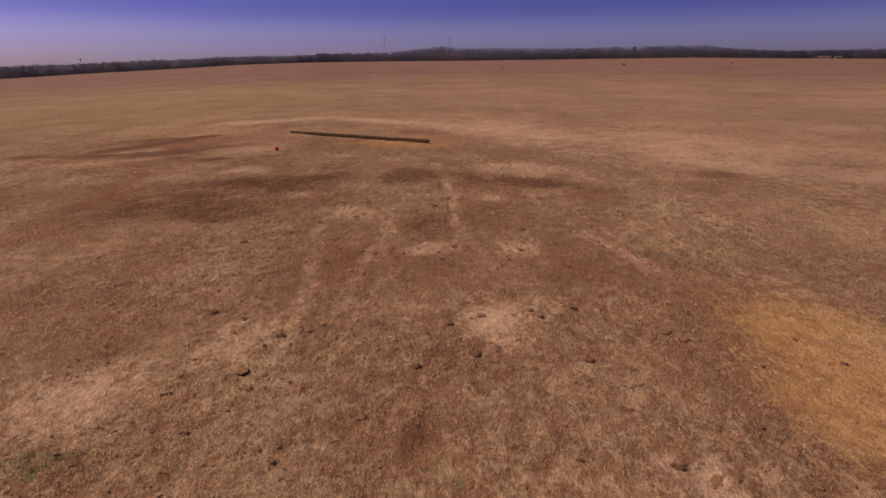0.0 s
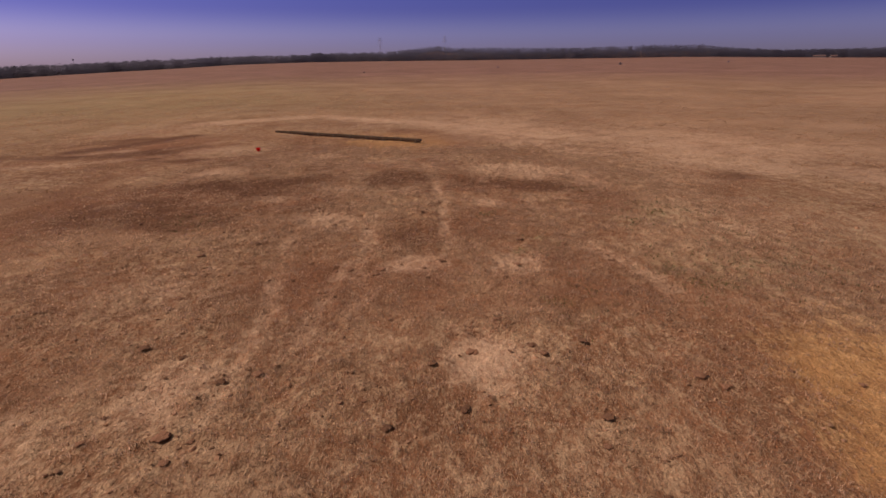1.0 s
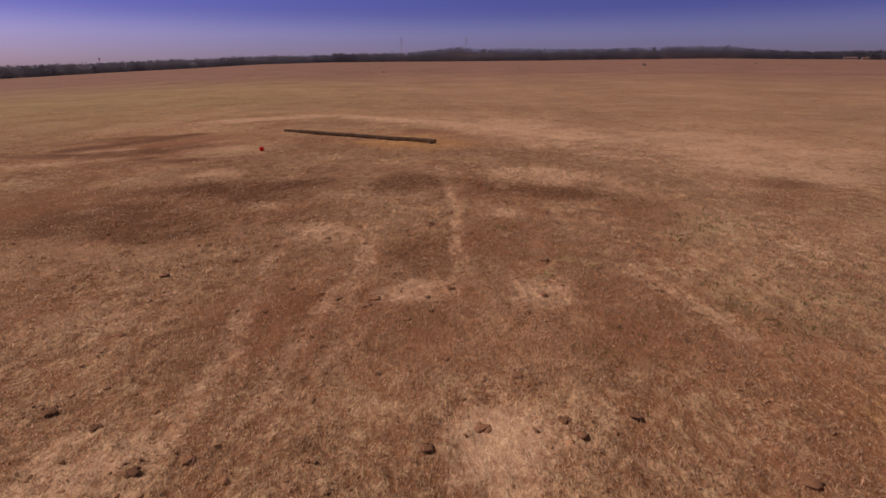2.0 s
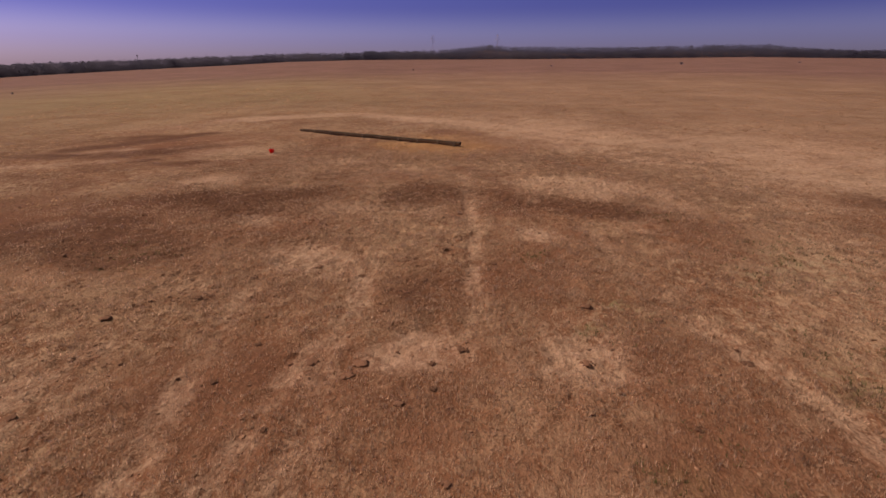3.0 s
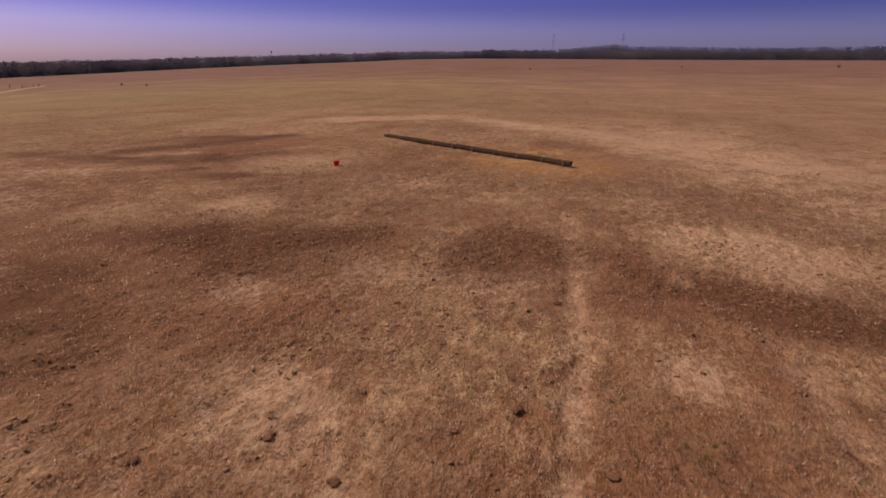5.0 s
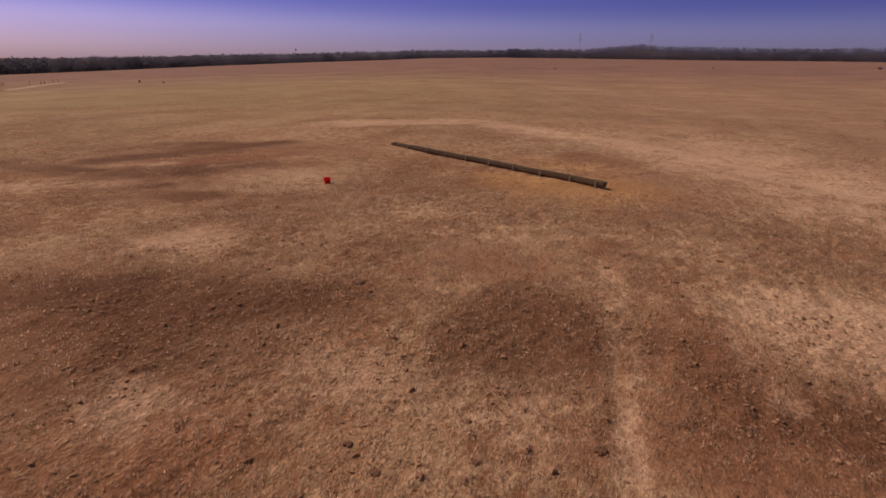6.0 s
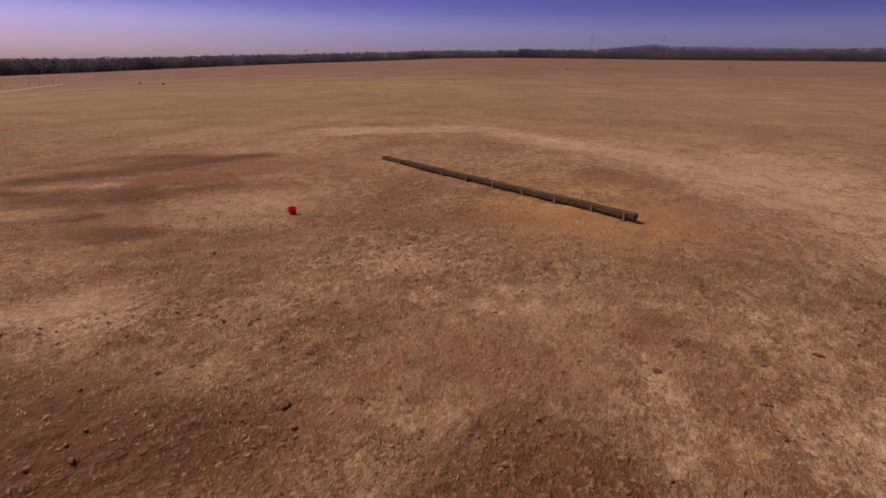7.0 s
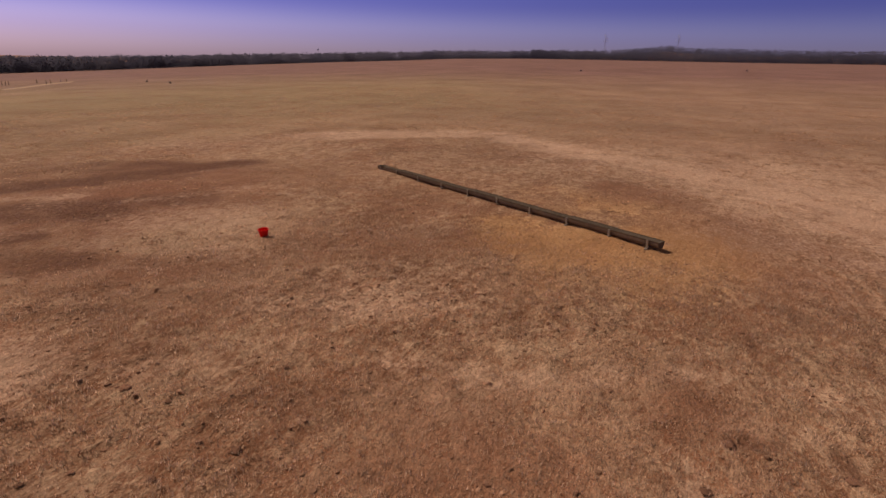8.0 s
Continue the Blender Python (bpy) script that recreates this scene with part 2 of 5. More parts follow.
for _m in (MAT_SPRIG,):
    _n, _l = _m.node_tree.nodes, _m.node_tree.links
    _glow, _mix = _n.new("ShaderNodeBsdfTranslucent"), _n.new("ShaderNodeMixShader")
    _l.new(_n["Principled BSDF"].inputs["Base Color"].links[0].from_socket, _glow.inputs["Color"])
    _mix.inputs[0].default_value = 0.6
    _l.new(_n["Principled BSDF"].outputs[0], _mix.inputs[1])
    _l.new(_glow.outputs[0], _mix.inputs[2])
    _l.new(_mix.outputs[0], _n["Material Output"].inputs["Surface"])
for _m, _up in ((MAT_STRAW, (0.0, 0.0, 0.8)), (MAT_TUSSOCK, (0.0, 0.0, 0.8))):
    # blades shade as one soft mass
    _n, _l = _m.node_tree.nodes, _m.node_tree.links
    _bend, _unit = _n.new("ShaderNodeVectorMath"), _n.new("ShaderNodeVectorMath")
    _bend.operation, _unit.operation = "MULTIPLY_ADD", "NORMALIZE"
    _l.new(_n.new("ShaderNodeNewGeometry").outputs["Normal"], _bend.inputs[0])
    _bend.inputs[1].default_value, _bend.inputs[2].default_value = (0.25, 0.25, 0.25), _up
    _l.new(_bend.outputs[0], _unit.inputs[0])
    _l.new(_unit.outputs[0], _n["Principled BSDF"].inputs["Normal"])
    # thin blades also let light through
    _glow, _both = _n.new("ShaderNodeBsdfTranslucent"), _n.new("ShaderNodeAddShader")
    _l.new(_n["Principled BSDF"].inputs["Base Color"].links[0].from_socket, _glow.inputs["Color"])
    _l.new(_n["Principled BSDF"].outputs[0], _both.inputs[0])
    _l.new(_glow.outputs[0], _both.inputs[1])
    _l.new(_both.outputs[0], _n["Material Output"].inputs["Surface"])
MAT_BARK = simple("bark", (0.06, 0.045, 0.036), (0.12, 0.09, 0.07), 0.8, 0.95)
# Steel lightened and tinted violet, the far haze put into its colour.
MAT_HAZED_LATTICE = simple("hazed_grey_lattice_steel", (0.5, 0.47, 0.6), (0.58, 0.55, 0.68), 0.2, 0.7, 0.0, 0.0)
# Plaster and tile are muted, with distance haze put into their colours.
MAT_HAZED_WALL = simple("hazed_pale_plaster", (0.22, 0.19, 0.21), (0.28, 0.25, 0.27), 0.5, 0.9)
MAT_HAZED_ROOF = simple("hazed_red_roof_tile", (0.17, 0.10, 0.10), (0.21, 0.13, 0.13), 0.8, 0.85)
MAT_PANE, _n, _l, _b = blank("window_glass", 0.05)
_b.inputs["Base Color"].default_value = (0.02, 0.025, 0.03, 1)
_b.inputs["Specular IOR Level"].default_value = 0.5


# ---------------------------------------------------------------- mesh helpers
def part(name, bm, material, parent=None, label=""):
    me = bpy.data.meshes.new(name)
    bm.normal_update()
    bm.to_mesh(me)
    bm.free()
    me.materials.append(material)
    ob = new(name, me)
    if parent:
        ob.parent = parent
    return tagged(ob, label)


def from_arrays(name, verts, faces, material, smooth=False):
    """A mesh from arrays of corners and of equal-sided faces."""
    me = bpy.data.meshes.new(name)
    verts, faces = np.asarray(verts, np.float32), np.asarray(faces, np.int32)
    me.vertices.add(len(verts))
    me.vertices.foreach_set("co", verts.ravel())
    me.loops.add(faces.size)
    me.loops.foreach_set("vertex_index", faces.ravel())
    me.polygons.add(len(faces))
    me.polygons.foreach_set("loop_start", np.arange(0, faces.size, faces.shape[1], dtype=np.int32))
    me.polygons.foreach_set("use_smooth", np.full(len(faces), smooth))
    me.update(calc_edges=True)
    me.validate()
    me.materials.append(material)
    return new(name, me)


def box(bm, size, m, bevel=0.0):
    made = bmesh.ops.create_cube(bm, size=1.0, matrix=m @ Matrix.Diagonal((*size, 1)))
    if bevel:
        edges = list({e for v in made["verts"] for e in v.link_edges})
        bmesh.ops.bevel(bm, geom=edges, offset=bevel, segments=2, affect="EDGES", profile=0.7)


def bar(bm, a, c, thick, sides=6, taper=1.0):
    a, c = Vector(a), Vector(c)
    m = Matrix.Translation((a + c) / 2) @ (c - a).to_track_quat("Z", "Y").to_matrix().to_4x4()
    bmesh.ops.create_cone(bm, cap_ends=True, segments=sides, radius1=thick, radius2=thick * taper, depth=(c - a).length, matrix=m)


def lattice(ix, iy, seed):
    h = (ix * 374761393 + iy * 668265263 + seed * 1442695041) & 0xFFFFFFFF
    h = ((h ^ (h >> 13)) * 1274126177) & 0xFFFFFFFF
    return ((h ^ (h >> 16)) & 0xFFFF) / 65535.0


def value_noise(x, y, seed=0):
    fx, fy = np.floor(x), np.floor(y)
    ix, iy, u, w = fx.astype(np.int64), fy.astype(np.int64), x - fx, y - fy
    u, w = u * u * (3 - 2 * u), w * w * (3 - 2 * w)
    a = lattice(ix, iy, seed) * (1 - u) + lattice(ix + 1, iy, seed) * u
    c = lattice(ix, iy + 1, seed) * (1 - u) + lattice(ix + 1, iy + 1, seed) * u
    return a * (1 - w) + c * w


def rough(x, y, size, seed=0, octaves=4):
    total, gain, norm = 0.0, 1.0, 0.0
    for k in range(octaves):
        total = total + gain * value_noise(x / size * 2 ** k, y / size * 2 ** k, seed + k)
        norm, gain = norm + gain, gain * 0.55
    return total / norm


def ease(v, low, high):
    k = np.clip((v - low) / (high - low), 0, 1)
    return k * k * (3 - 2 * k)


# ---------------------------------------------------------------- lie of the land
FIELD_AZ = [-180, -100, -75, -58, -50, -40, -31, -25, -20, -13, -6, 3, 12, 23, 37, 60, 100, 180]
FIELD_EL = [0.2, -1.0, -1.7, -1.59, -1.15, -0.52, 0.0, 0.30, 0.60, 0.80, 0.84, 0.85, 0.90, 0.92, 0.63, 0.4, 0.2, 0.2]
FIELD_R = [900, 500, 440, 450, 510, 590, 650, 700, 740, 800, 1080, 1100, 1100, 1100, 1100, 1050, 950, 900]
HILL_AZ = [-180, -14, -10, -6, -2.5, -0.6, 1.5, 5, 9, 14, 19, 24, 28, 31, 37, 60, 180]
HILL_RISE = [0, 0, 6, 9, 15, 21, 17, 16, 14, 13, 15, 14, 6, 3, 7, 4, 0]


def land(x, y):
    """Height of the open land: flat round the trough, rising gently ahead, falling to the west, with low wooded hills."""
    x, y = np.asarray(x, float), np.asarray(y, float)
    r, az = np.hypot(x, y - 15), np.degrees(np.arctan2(x, y - 15))
    edge = np.interp(az, FIELD_AZ, FIELD_R)
    top = edge * np.tan(np.radians(np.interp(az, FIELD_AZ, FIELD_EL))) + 5.2
    ramp = np.log1p(np.exp((np.minimum(r, edge) - 60) / 12)) * 12 / (edge - 60)
    far = np.clip((r - edge) / 170, 0, 1)
    hill = np.interp(az, HILL_AZ, HILL_RISE) * far * far * (3 - 2 * far)
    return top * ramp + hill


# ---------------------------------------------------------------- worn patches of the pasture
PATCHES, TRACKS = [], []


def patch(kind, x, y, a, b, turn, amount):
    PATCHES.append((kind, x, y, a, b, turn, amount))


def track(kind, width, amount, *places):
    TRACKS.append((kind, width, amount, places))


patch("sand", 1.1, 12.6, 0.8, 1.1, -1, 0.81)
patch("sand", -6.8, 9.3, 1.2, 1.2, -0, 0.93)
patch("sand", -4.8, 11.5, 1.2, 0.9, -1, 0.68)
patch("sand", 4.1, 7.1, 0.6, 0.6, -0, 0.87)
patch("sand", -7.5, 15.9, 1.2, 1.2, -1, 0.22)
patch("sand", -4.1, 24.0, 0.8, 1.3, -1, 0.37)
patch("sand", 0.6, 7.0, 1.0, 0.7, -0, 0.19)
patch("sand", 5.8, 12.3, 1.4, 1.3, -1, 0.12)
patch("dark", -12.9, 25.0, 2.1, 2.2, -1, 0.56)
patch("dark", -9.6, 23.8, 1.3, 1.1, -1, 0.43)
patch("dark", -0.5, 8.1, 0.3, 0.5, -0, 0.68)
patch("dark", -9.1, 11.9, 1.5, 1.8, -1, 0.31)
patch("dark", -16.5, 23.7, 2.3, 1.5, -1, 0.25)
patch("dark", -2.4, 9.4, 1.4, 1.2, -0, 0.19)
patch("dark", -4.9, 7.8, 1.1, 1.0, -0, 0.22)
patch("ochre", 8.9, 11.4, 1.9, 2.7, -0, 0.99)
patch("ochre", 7.6, 8.5, 1.4, 2.0, -0, 0.99)
patch("ochre", 7.8, 11.0, 0.6, 1.5, -1, 0.62)
patch("ochre", 7.4, 11.9, 0.7, 0.8, -1, 0.25)
patch("ochre", 3.0, 7.0, 0.8, 0.5, -0, 0.15)
patch("green", -6.5, 7.4, 0.6, 0.5, -0, 0.81)
patch("green", 0.5, 6.9, 0.3, 0.2, -0, 0.68)
patch("green", -5.9, 8.6, 0.5, 0.4, -0, 0.25)
patch("green", 7.9, 16.2, 1.6, 1.6, -1, 0.15)
patch("green", 0.0, 7.3, 0.3, 0.2, -0, 0.31)
patch("sand", -0.4, 18.7, 0.9, 0.7, 6, 0.81)
patch("sand", 2.5, 18.6, 0.8, 0.8, 6, 0.74)
patch("sand", -4.6, 23.9, 1.1, 1.1, 6, 0.43)
patch("sand", -7.4, 27.6, 1.3, 1.1, 6, 0.37)
patch("sand", 2.1, 27.0, 1.1, 1.1, 6, 0.16)
patch("sand", 5.6, 34.5, 2.3, 2.3, 6, 0.50)
patch("sand", -6.5, 21.7, 0.6, 0.6, 6, 0.37)
patch("sand", 8.1, 31.3, 0.9, 1.6, 6, 0.37)
patch("sand", -4.1, 29.9, 1.2, 1.0, 6, 0.31)
patch("sand", 6.2, 25.5, 1.0, 1.2, 6, 0.19)
patch("sand", 12.3, 30.7, 1.9, 2.6, 6, 0.15)
patch("dark", -1.6, 33.0, 1.5, 1.7, 6, 0.56)
patch("dark", 5.3, 30.4, 1.5, 1.3, 6, 0.56)
patch("dark", 8.0, 28.2, 1.0, 1.6, 6, 0.43)
patch("dark", -11.0, 24.0, 2.0, 1.2, 6, 0.50)
patch("dark", -0.7, 21.1, 1.1, 2.0, 6, 0.28)
patch("dark", 3.4, 30.9, 1.8, 2.5, 6, 0.25)
patch("dark", -9.1, 31.1, 3.5, 1.4, 6, 0.43)
patch("dark", -5.6, 19.5, 1.6, 1.2, 6, 0.19)
patch("dark", -2.6, 20.4, 0.7, 1.6, 6, 0.12)
patch("dark", 5.2, 25.8, 0.9, 1.1, 6, 0.31)
patch("dark", -11.7, 26.0, 1.7, 1.0, 6, 0.37)
patch("green", 4.1, 21.3, 0.7, 0.5, 6, 0.31)
patch("green", 4.5, 20.5, 0.6, 0.5, 6, 0.37)
patch("green", 3.4, 19.5, 0.8, 0.7, 6, 0.19)
patch("green", 7.2, 22.8, 0.7, 1.0, 6, 0.25)
patch("green", 1.7, 20.0, 0.5, 0.4, 6, 0.22)
patch("sand", -13.1, 35.0, 1.5, 1.4, 23, 0.50)
patch("sand", -8.9, 39.9, 1.4, 0.6, 23, 0.37)
patch("sand", -6.3, 40.7, 2.0, 1.1, 23, 0.37)
patch("sand", -4.9, 30.8, 0.9, 0.8, 21, 0.12)
patch("sand", 2.9, 35.8, 1.3, 1.5, 22, 0.43)
patch("sand", -1.3, 37.1, 1.5, 0.7, 22, 0.25)
patch("sand", -6.6, 35.9, 1.7, 0.6, 22, 0.19)
patch("sand", 6.2, 45.9, 1.6, 2.5, 23, 0.25)
patch("sand", -16.0, 43.8, 2.6, 2.1, 25, 0.22)
patch("dark", -8.0, 32.2, 3.2, 1.3, 22, 0.46)
patch("dark", -1.6, 34.1, 1.3, 1.6, 22, 0.37)
patch("dark", 0.8, 33.0, 1.0, 1.2, 21, 0.22)
patch("dark", -8.3, 29.6, 1.1, 1.0, 21, 0.31)
patch("dark", -27.2, 49.3, 4.9, 2.3, 27, 0.50)
patch("dark", -20.7, 39.7, 2.9, 1.7, 24, 0.43)
patch("dark", -17.0, 41.0, 2.3, 1.0, 24, 0.25)
patch("dark", -4.8, 35.3, 1.1, 0.7, 22, 0.19)
patch("ochre", -3.1, 46.9, 2.6, 2.2, 24, 0.43)
patch("ochre", -0.1, 47.4, 1.6, 1.8, 24, 0.37)
patch("ochre", -5.7, 47.3, 1.5, 1.5, 25, 0.31)
patch("sand", -8.2, 40.3, 1.8, 0.8, 25, 0.37)
patch("sand", -5.6, 42.9, 0.9, 0.8, 25, 0.25)
patch("sand", -15.4, 45.3, 1.3, 2.1, 27, 0.34)
patch("sand", -14.3, 41.8, 1.4, 1.0, 26, 0.25)
patch("sand", -22.5, 42.9, 1.5, 1.9, 27, 0.19)
patch("sand", 4.4, 60.0, 4.0, 3.9, 28, 0.28)
patch("sand", -0.3, 41.3, 0.7, 0.8, 24, 0.19)
patch("dark", -23.9, 51.5, 2.7, 1.5, 30, 0.31)
patch("dark", -16.2, 39.5, 2.2, 0.7, 25, 0.37)
patch("dark", 1.8, 51.4, 1.9, 1.6, 26, 0.31)
patch("dark", -5.7, 51.3, 1.6, 1.3, 27, 0.31)
patch("dark", -13.7, 50.7, 2.2, 1.6, 28, 0.25)
patch("dark", -2.2, 40.8, 1.2, 0.9, 24, 0.22)
patch("dark", -6.7, 37.0, 1.4, 0.7, 24, 0.19)
patch("dark", -0.9, 39.7, 0.5, 0.6, 24, 0.31)
patch("ochre", -3.8, 47.6, 3.2, 2.0, 26, 0.50)
patch("ochre", -0.5, 46.8, 1.4, 1.4, 25, 0.31)
patch("ochre", -6.8, 48.7, 1.4, 1.4, 27, 0.31)
patch("sand", 18.9, 52.4, 9.3, 14.1, 6, 0.25)
patch("sand", 23.3, 49.9, 13.6, 15.1, -3, 0.22)
patch("sand", 12.3, 20.5, 4.4, 6.6, -1, 0.14)
patch("sand", 1.4, 46.6, 3.2, 3.0, 25, 0.12)
patch("sand", 6.6, 65.0, 4.7, 9.5, 28, 0.19)
patch("dark", -10.7, 25.8, 4.2, 4.3, 6, 0.22)
patch("dark", -11.3, 26.8, 3.7, 4.4, 16, 0.19)
patch("dark", -11.6, 30.8, 4.0, 1.0, 17, 0.37)
patch("dark", -1.8, 32.1, 1.4, 1.6, 17, 0.31)
patch("sand", 5.1, 35.1, 2.6, 1.9, 17, 0.25)
patch("sand", 2.4, 26.7, 0.7, 0.9, 16, 0.28)
patch("sand", -4.7, 24.2, 0.9, 1.0, 16, 0.25)
patch("dark", 3.6, 27.3, 1.0, 1.1, 16, 0.22)
patch("dark", -0.6, 23.5, 1.2, 0.9, 16, 0.19)
patch("dark", -9.3, 24.3, 1.7, 1.3, 16, 0.22)
patch("dark", -3.3, 26.1, 1.1, 0.8, 16, 0.15)
patch("dark", -10.0, 31.2, 3.5, 1.4, 21, 0.25)
patch("dark", -1.7, 32.7, 1.4, 2.0, 21, 0.22)
patch("sand", -12.5, 34.8, 1.6, 1.2, 22, 0.31)
patch("sand", -3.9, 38.4, 2.2, 1.3, 22, 0.19)
patch("dark", 3.4, 31.2, 1.2, 1.3, 20, 0.25)
patch("sand", 4.2, 34.7, 1.5, 1.8, 21, 0.25)
patch("dark", -0.8, 39.3, 0.6, 1.4, 23, 0.25)
patch("sand", -7.8, 40.0, 2.4, 0.8, 24, 0.19)
patch("dark", -12.0, 38.2, 1.8, 1.5, 24, 0.15)
patch("dark", -7.7, 35.6, 0.6, 0.5, 23, 0.31)
patch("sand", -12.1, 35.6, 0.9, 0.8, 23, 0.25)
patch("green", -17.1, 39.5, 0.9, 1.2, 25, 0.25)
patch("green", 7.0, 18.2, 0.7, 0.7, 5, 0.37)
patch("green", 3.2, 15.4, 0.5, 0.4, 5, 0.31)
patch("green", 3.0, 19.9, 0.3, 0.3, 10, 0.81)
patch("green", 4.0, 21.3, 0.4, 0.3, 10, 0.68)
patch("green", 9.6, 25.1, 1.3, 1.9, 6, 0.25)
patch("dark", -26.1, 51.7, 2.6, 1.1, 29, 0.63)
patch("sand", -24.4, 43.6, 2.5, 0.9, 26, 0.32)
patch("sand", -17.8, 44.7, 1.8, 3.2, 26, 0.27)
patch("green", -16.1, 42.7, 1.4, 1.8, 25, 0.32)
patch("green", -16.0, 39.4, 1.8, 0.7, 24, 0.27)
patch("green", -16.5, 46.0, 1.3, 1.9, 26, 0.23)
patch("sand", -16.9, 40.8, 1.5, 1.0, 25, 0.27)
patch("red", -14.1, 40.9, 2.4, 1.1, 25, 0.27)
patch("red", -20.7, 52.3, 5.0, 3.0, 28, 0.45)
patch("red", -11.3, 43.5, 2.1, 1.5, 25, 0.27)
patch("green", -34.2, 53.5, 5.4, 4.2, 30, 0.27)
patch("ochre", -1.8, 47.3, 3.7, 2.3, 25, 0.32)
patch("ochre", -5.1, 48.0, 2.4, 2.3, 25, 0.32)
patch("ochre", 0.6, 50.7, 2.1, 2.6, 25, 0.32)
patch("red", -1.4, 55.8, 3.2, 1.9, 27, 0.54)
patch("red", 2.2, 51.7, 2.6, 1.7, 25, 0.54)
patch("red", 3.4, 47.3, 2.1, 2.4, 24, 0.45)
patch("sand", 1.7, 54.2, 1.0, 0.9, 26, 0.54)
patch("green", 8.9, 23.9, 2.1, 3.0, -2, 0.27)
patch("green", 15.7, 25.3, 3.5, 6.0, -2, 0.32)
patch("green", 9.5, 18.6, 2.4, 2.6, -1, 0.27)
patch("green", 4.0, 15.0, 0.9, 2.4, -1, 0.27)
patch("green", 13.4, 19.8, 2.5, 3.1, -1, 0.27)
patch("dark", 16.2, 32.0, 1.7, 1.3, -2, 1.03)
patch("dark", 11.3, 33.5, 1.6, 1.6, -3, 0.45)
patch("dark", 2.9, 31.3, 2.8, 2.3, -2, 0.45)
patch("red", 7.8, 27.7, 1.6, 3.3, -2, 0.54)
patch("red", 2.6, 25.0, 2.0, 2.6, -2, 0.32)
patch("sand", 2.4, 18.9, 1.3, 1.5, -1, 0.45)
patch("sand", 1.4, 12.9, 0.7, 1.2, -1, 0.63)
patch("dark", -13.0, 25.3, 1.8, 1.9, -2, 0.45)
patch("red", -13.6, 21.7, 3.3, 1.9, -2, 0.45)
patch("red", -7.2, 20.9, 3.4, 2.3, -1, 0.32)
patch("sand", -8.2, 17.2, 2.3, 1.7, -1, 0.18)
patch("sand", -4.3, 12.2, 0.8, 0.6, -1, 0.45)
patch("red", -2.8, 16.5, 2.0, 2.8, -1, 0.23)
patch("dark", -1.5, 32.3, 1.6, 2.1, -2, 0.45)
patch("sand", -4.7, 30.0, 3.0, 1.5, -2, 0.36)
patch("sand", -3.1, 23.0, 0.9, 1.1, -2, 0.36)
patch("sand", -0.5, 18.6, 0.9, 0.9, -1, 0.45)
patch("red", -8.9, 13.1, 1.6, 1.8, -1, 0.27)
patch("dark", -9.2, 32.0, 2.5, 1.4, 16, 0.45)
patch("dark", -8.5, 29.1, 0.8, 1.2, 16, 0.45)
patch("red", -11.7, 28.3, 3.3, 1.9, 16, 0.45)
patch("red", -10.7, 25.3, 2.0, 1.7, 15, 0.45)
patch("dark", -13.5, 26.2, 0.9, 1.7, 16, 0.45)
patch("green", -9.5, 23.8, 0.9, 1.0, 15, 0.36)
patch("dark", -9.8, 23.1, 0.6, 0.5, 15, 0.36)
patch("ochre", -7.9, 22.7, 0.6, 0.4, 15, 0.27)
patch("sand", -7.4, 27.5, 0.7, 0.7, 16, 0.45)
patch("sand", -4.1, 24.2, 0.3, 0.6, 15, 0.45)
patch("sand", -4.9, 23.7, 0.6, 0.7, 15, 0.36)
patch("sand", -14.4, 26.8, 0.6, 0.6, 16, 0.45)
patch("sand", -5.1, 28.4, 0.9, 0.6, 16, 0.27)
patch("red", -3.2, 25.0, 0.7, 1.1, 15, 0.36)
patch("red", -1.5, 23.2, 0.8, 0.9, 15, 0.36)
patch("dark", -3.6, 23.2, 0.3, 0.3, 15, 0.63)
patch("dark", -5.3, 23.3, 0.2, 0.2, 15, 0.54)
patch("dark", -6.9, 24.8, 0.4, 0.5, 15, 0.45)
patch("dark", -3.3, 30.6, 0.7, 1.1, 16, 0.36)
patch("dark", -1.7, 22.1, 0.4, 0.1, 15, 0.54)
patch("dark", -1.6, 32.8, 1.7, 1.9, 16, 0.54)
patch("dark", 5.2, 30.4, 1.1, 1.4, 16, 0.54)
patch("red", 3.2, 30.4, 2.2, 1.7, 16, 0.54)
patch("red", 3.6, 27.1, 0.7, 1.1, 15, 0.54)
patch("red", 1.5, 32.5, 1.2, 1.3, 16, 0.45)
patch("sand", 4.6, 34.4, 1.9, 1.4, 16, 0.45)
patch("sand", 2.3, 26.7, 0.6, 0.9, 15, 0.41)
patch("sand", -1.4, 30.0, 1.0, 0.8, 16, 0.36)
patch("sand", 6.0, 28.0, 0.8, 0.9, 15, 0.27)
patch("sand", 4.5, 26.4, 0.4, 1.7, 15, 0.23)
patch("green", 2.1, 24.5, 0.5, 0.6, 15, 0.45)
patch("green", 6.6, 30.4, 1.3, 1.5, 15, 0.27)
patch("green", 7.2, 28.4, 0.5, 1.5, 15, 0.36)
patch("dark", 4.9, 26.4, 0.3, 0.3, 15, 0.45)
patch("red", 5.2, 25.5, 1.0, 1.0, 15, 0.36)
patch("sand", 12.3, 44.1, 3.2, 3.2, 17, 0.27)
patch("dark", -8.5, 29.8, 1.7, 2.1, 21, 0.36)
patch("dark", -6.2, 29.5, 1.9, 1.0, 21, 0.27)
patch("dark", -3.4, 30.3, 1.5, 0.7, 21, 0.23)
patch("red", -4.0, 35.4, 2.1, 0.9, 22, 0.54)
patch("red", -5.5, 32.5, 2.6, 1.2, 22, 0.27)
patch("sand", -15.2, 43.4, 2.4, 2.9, 25, 0.23)
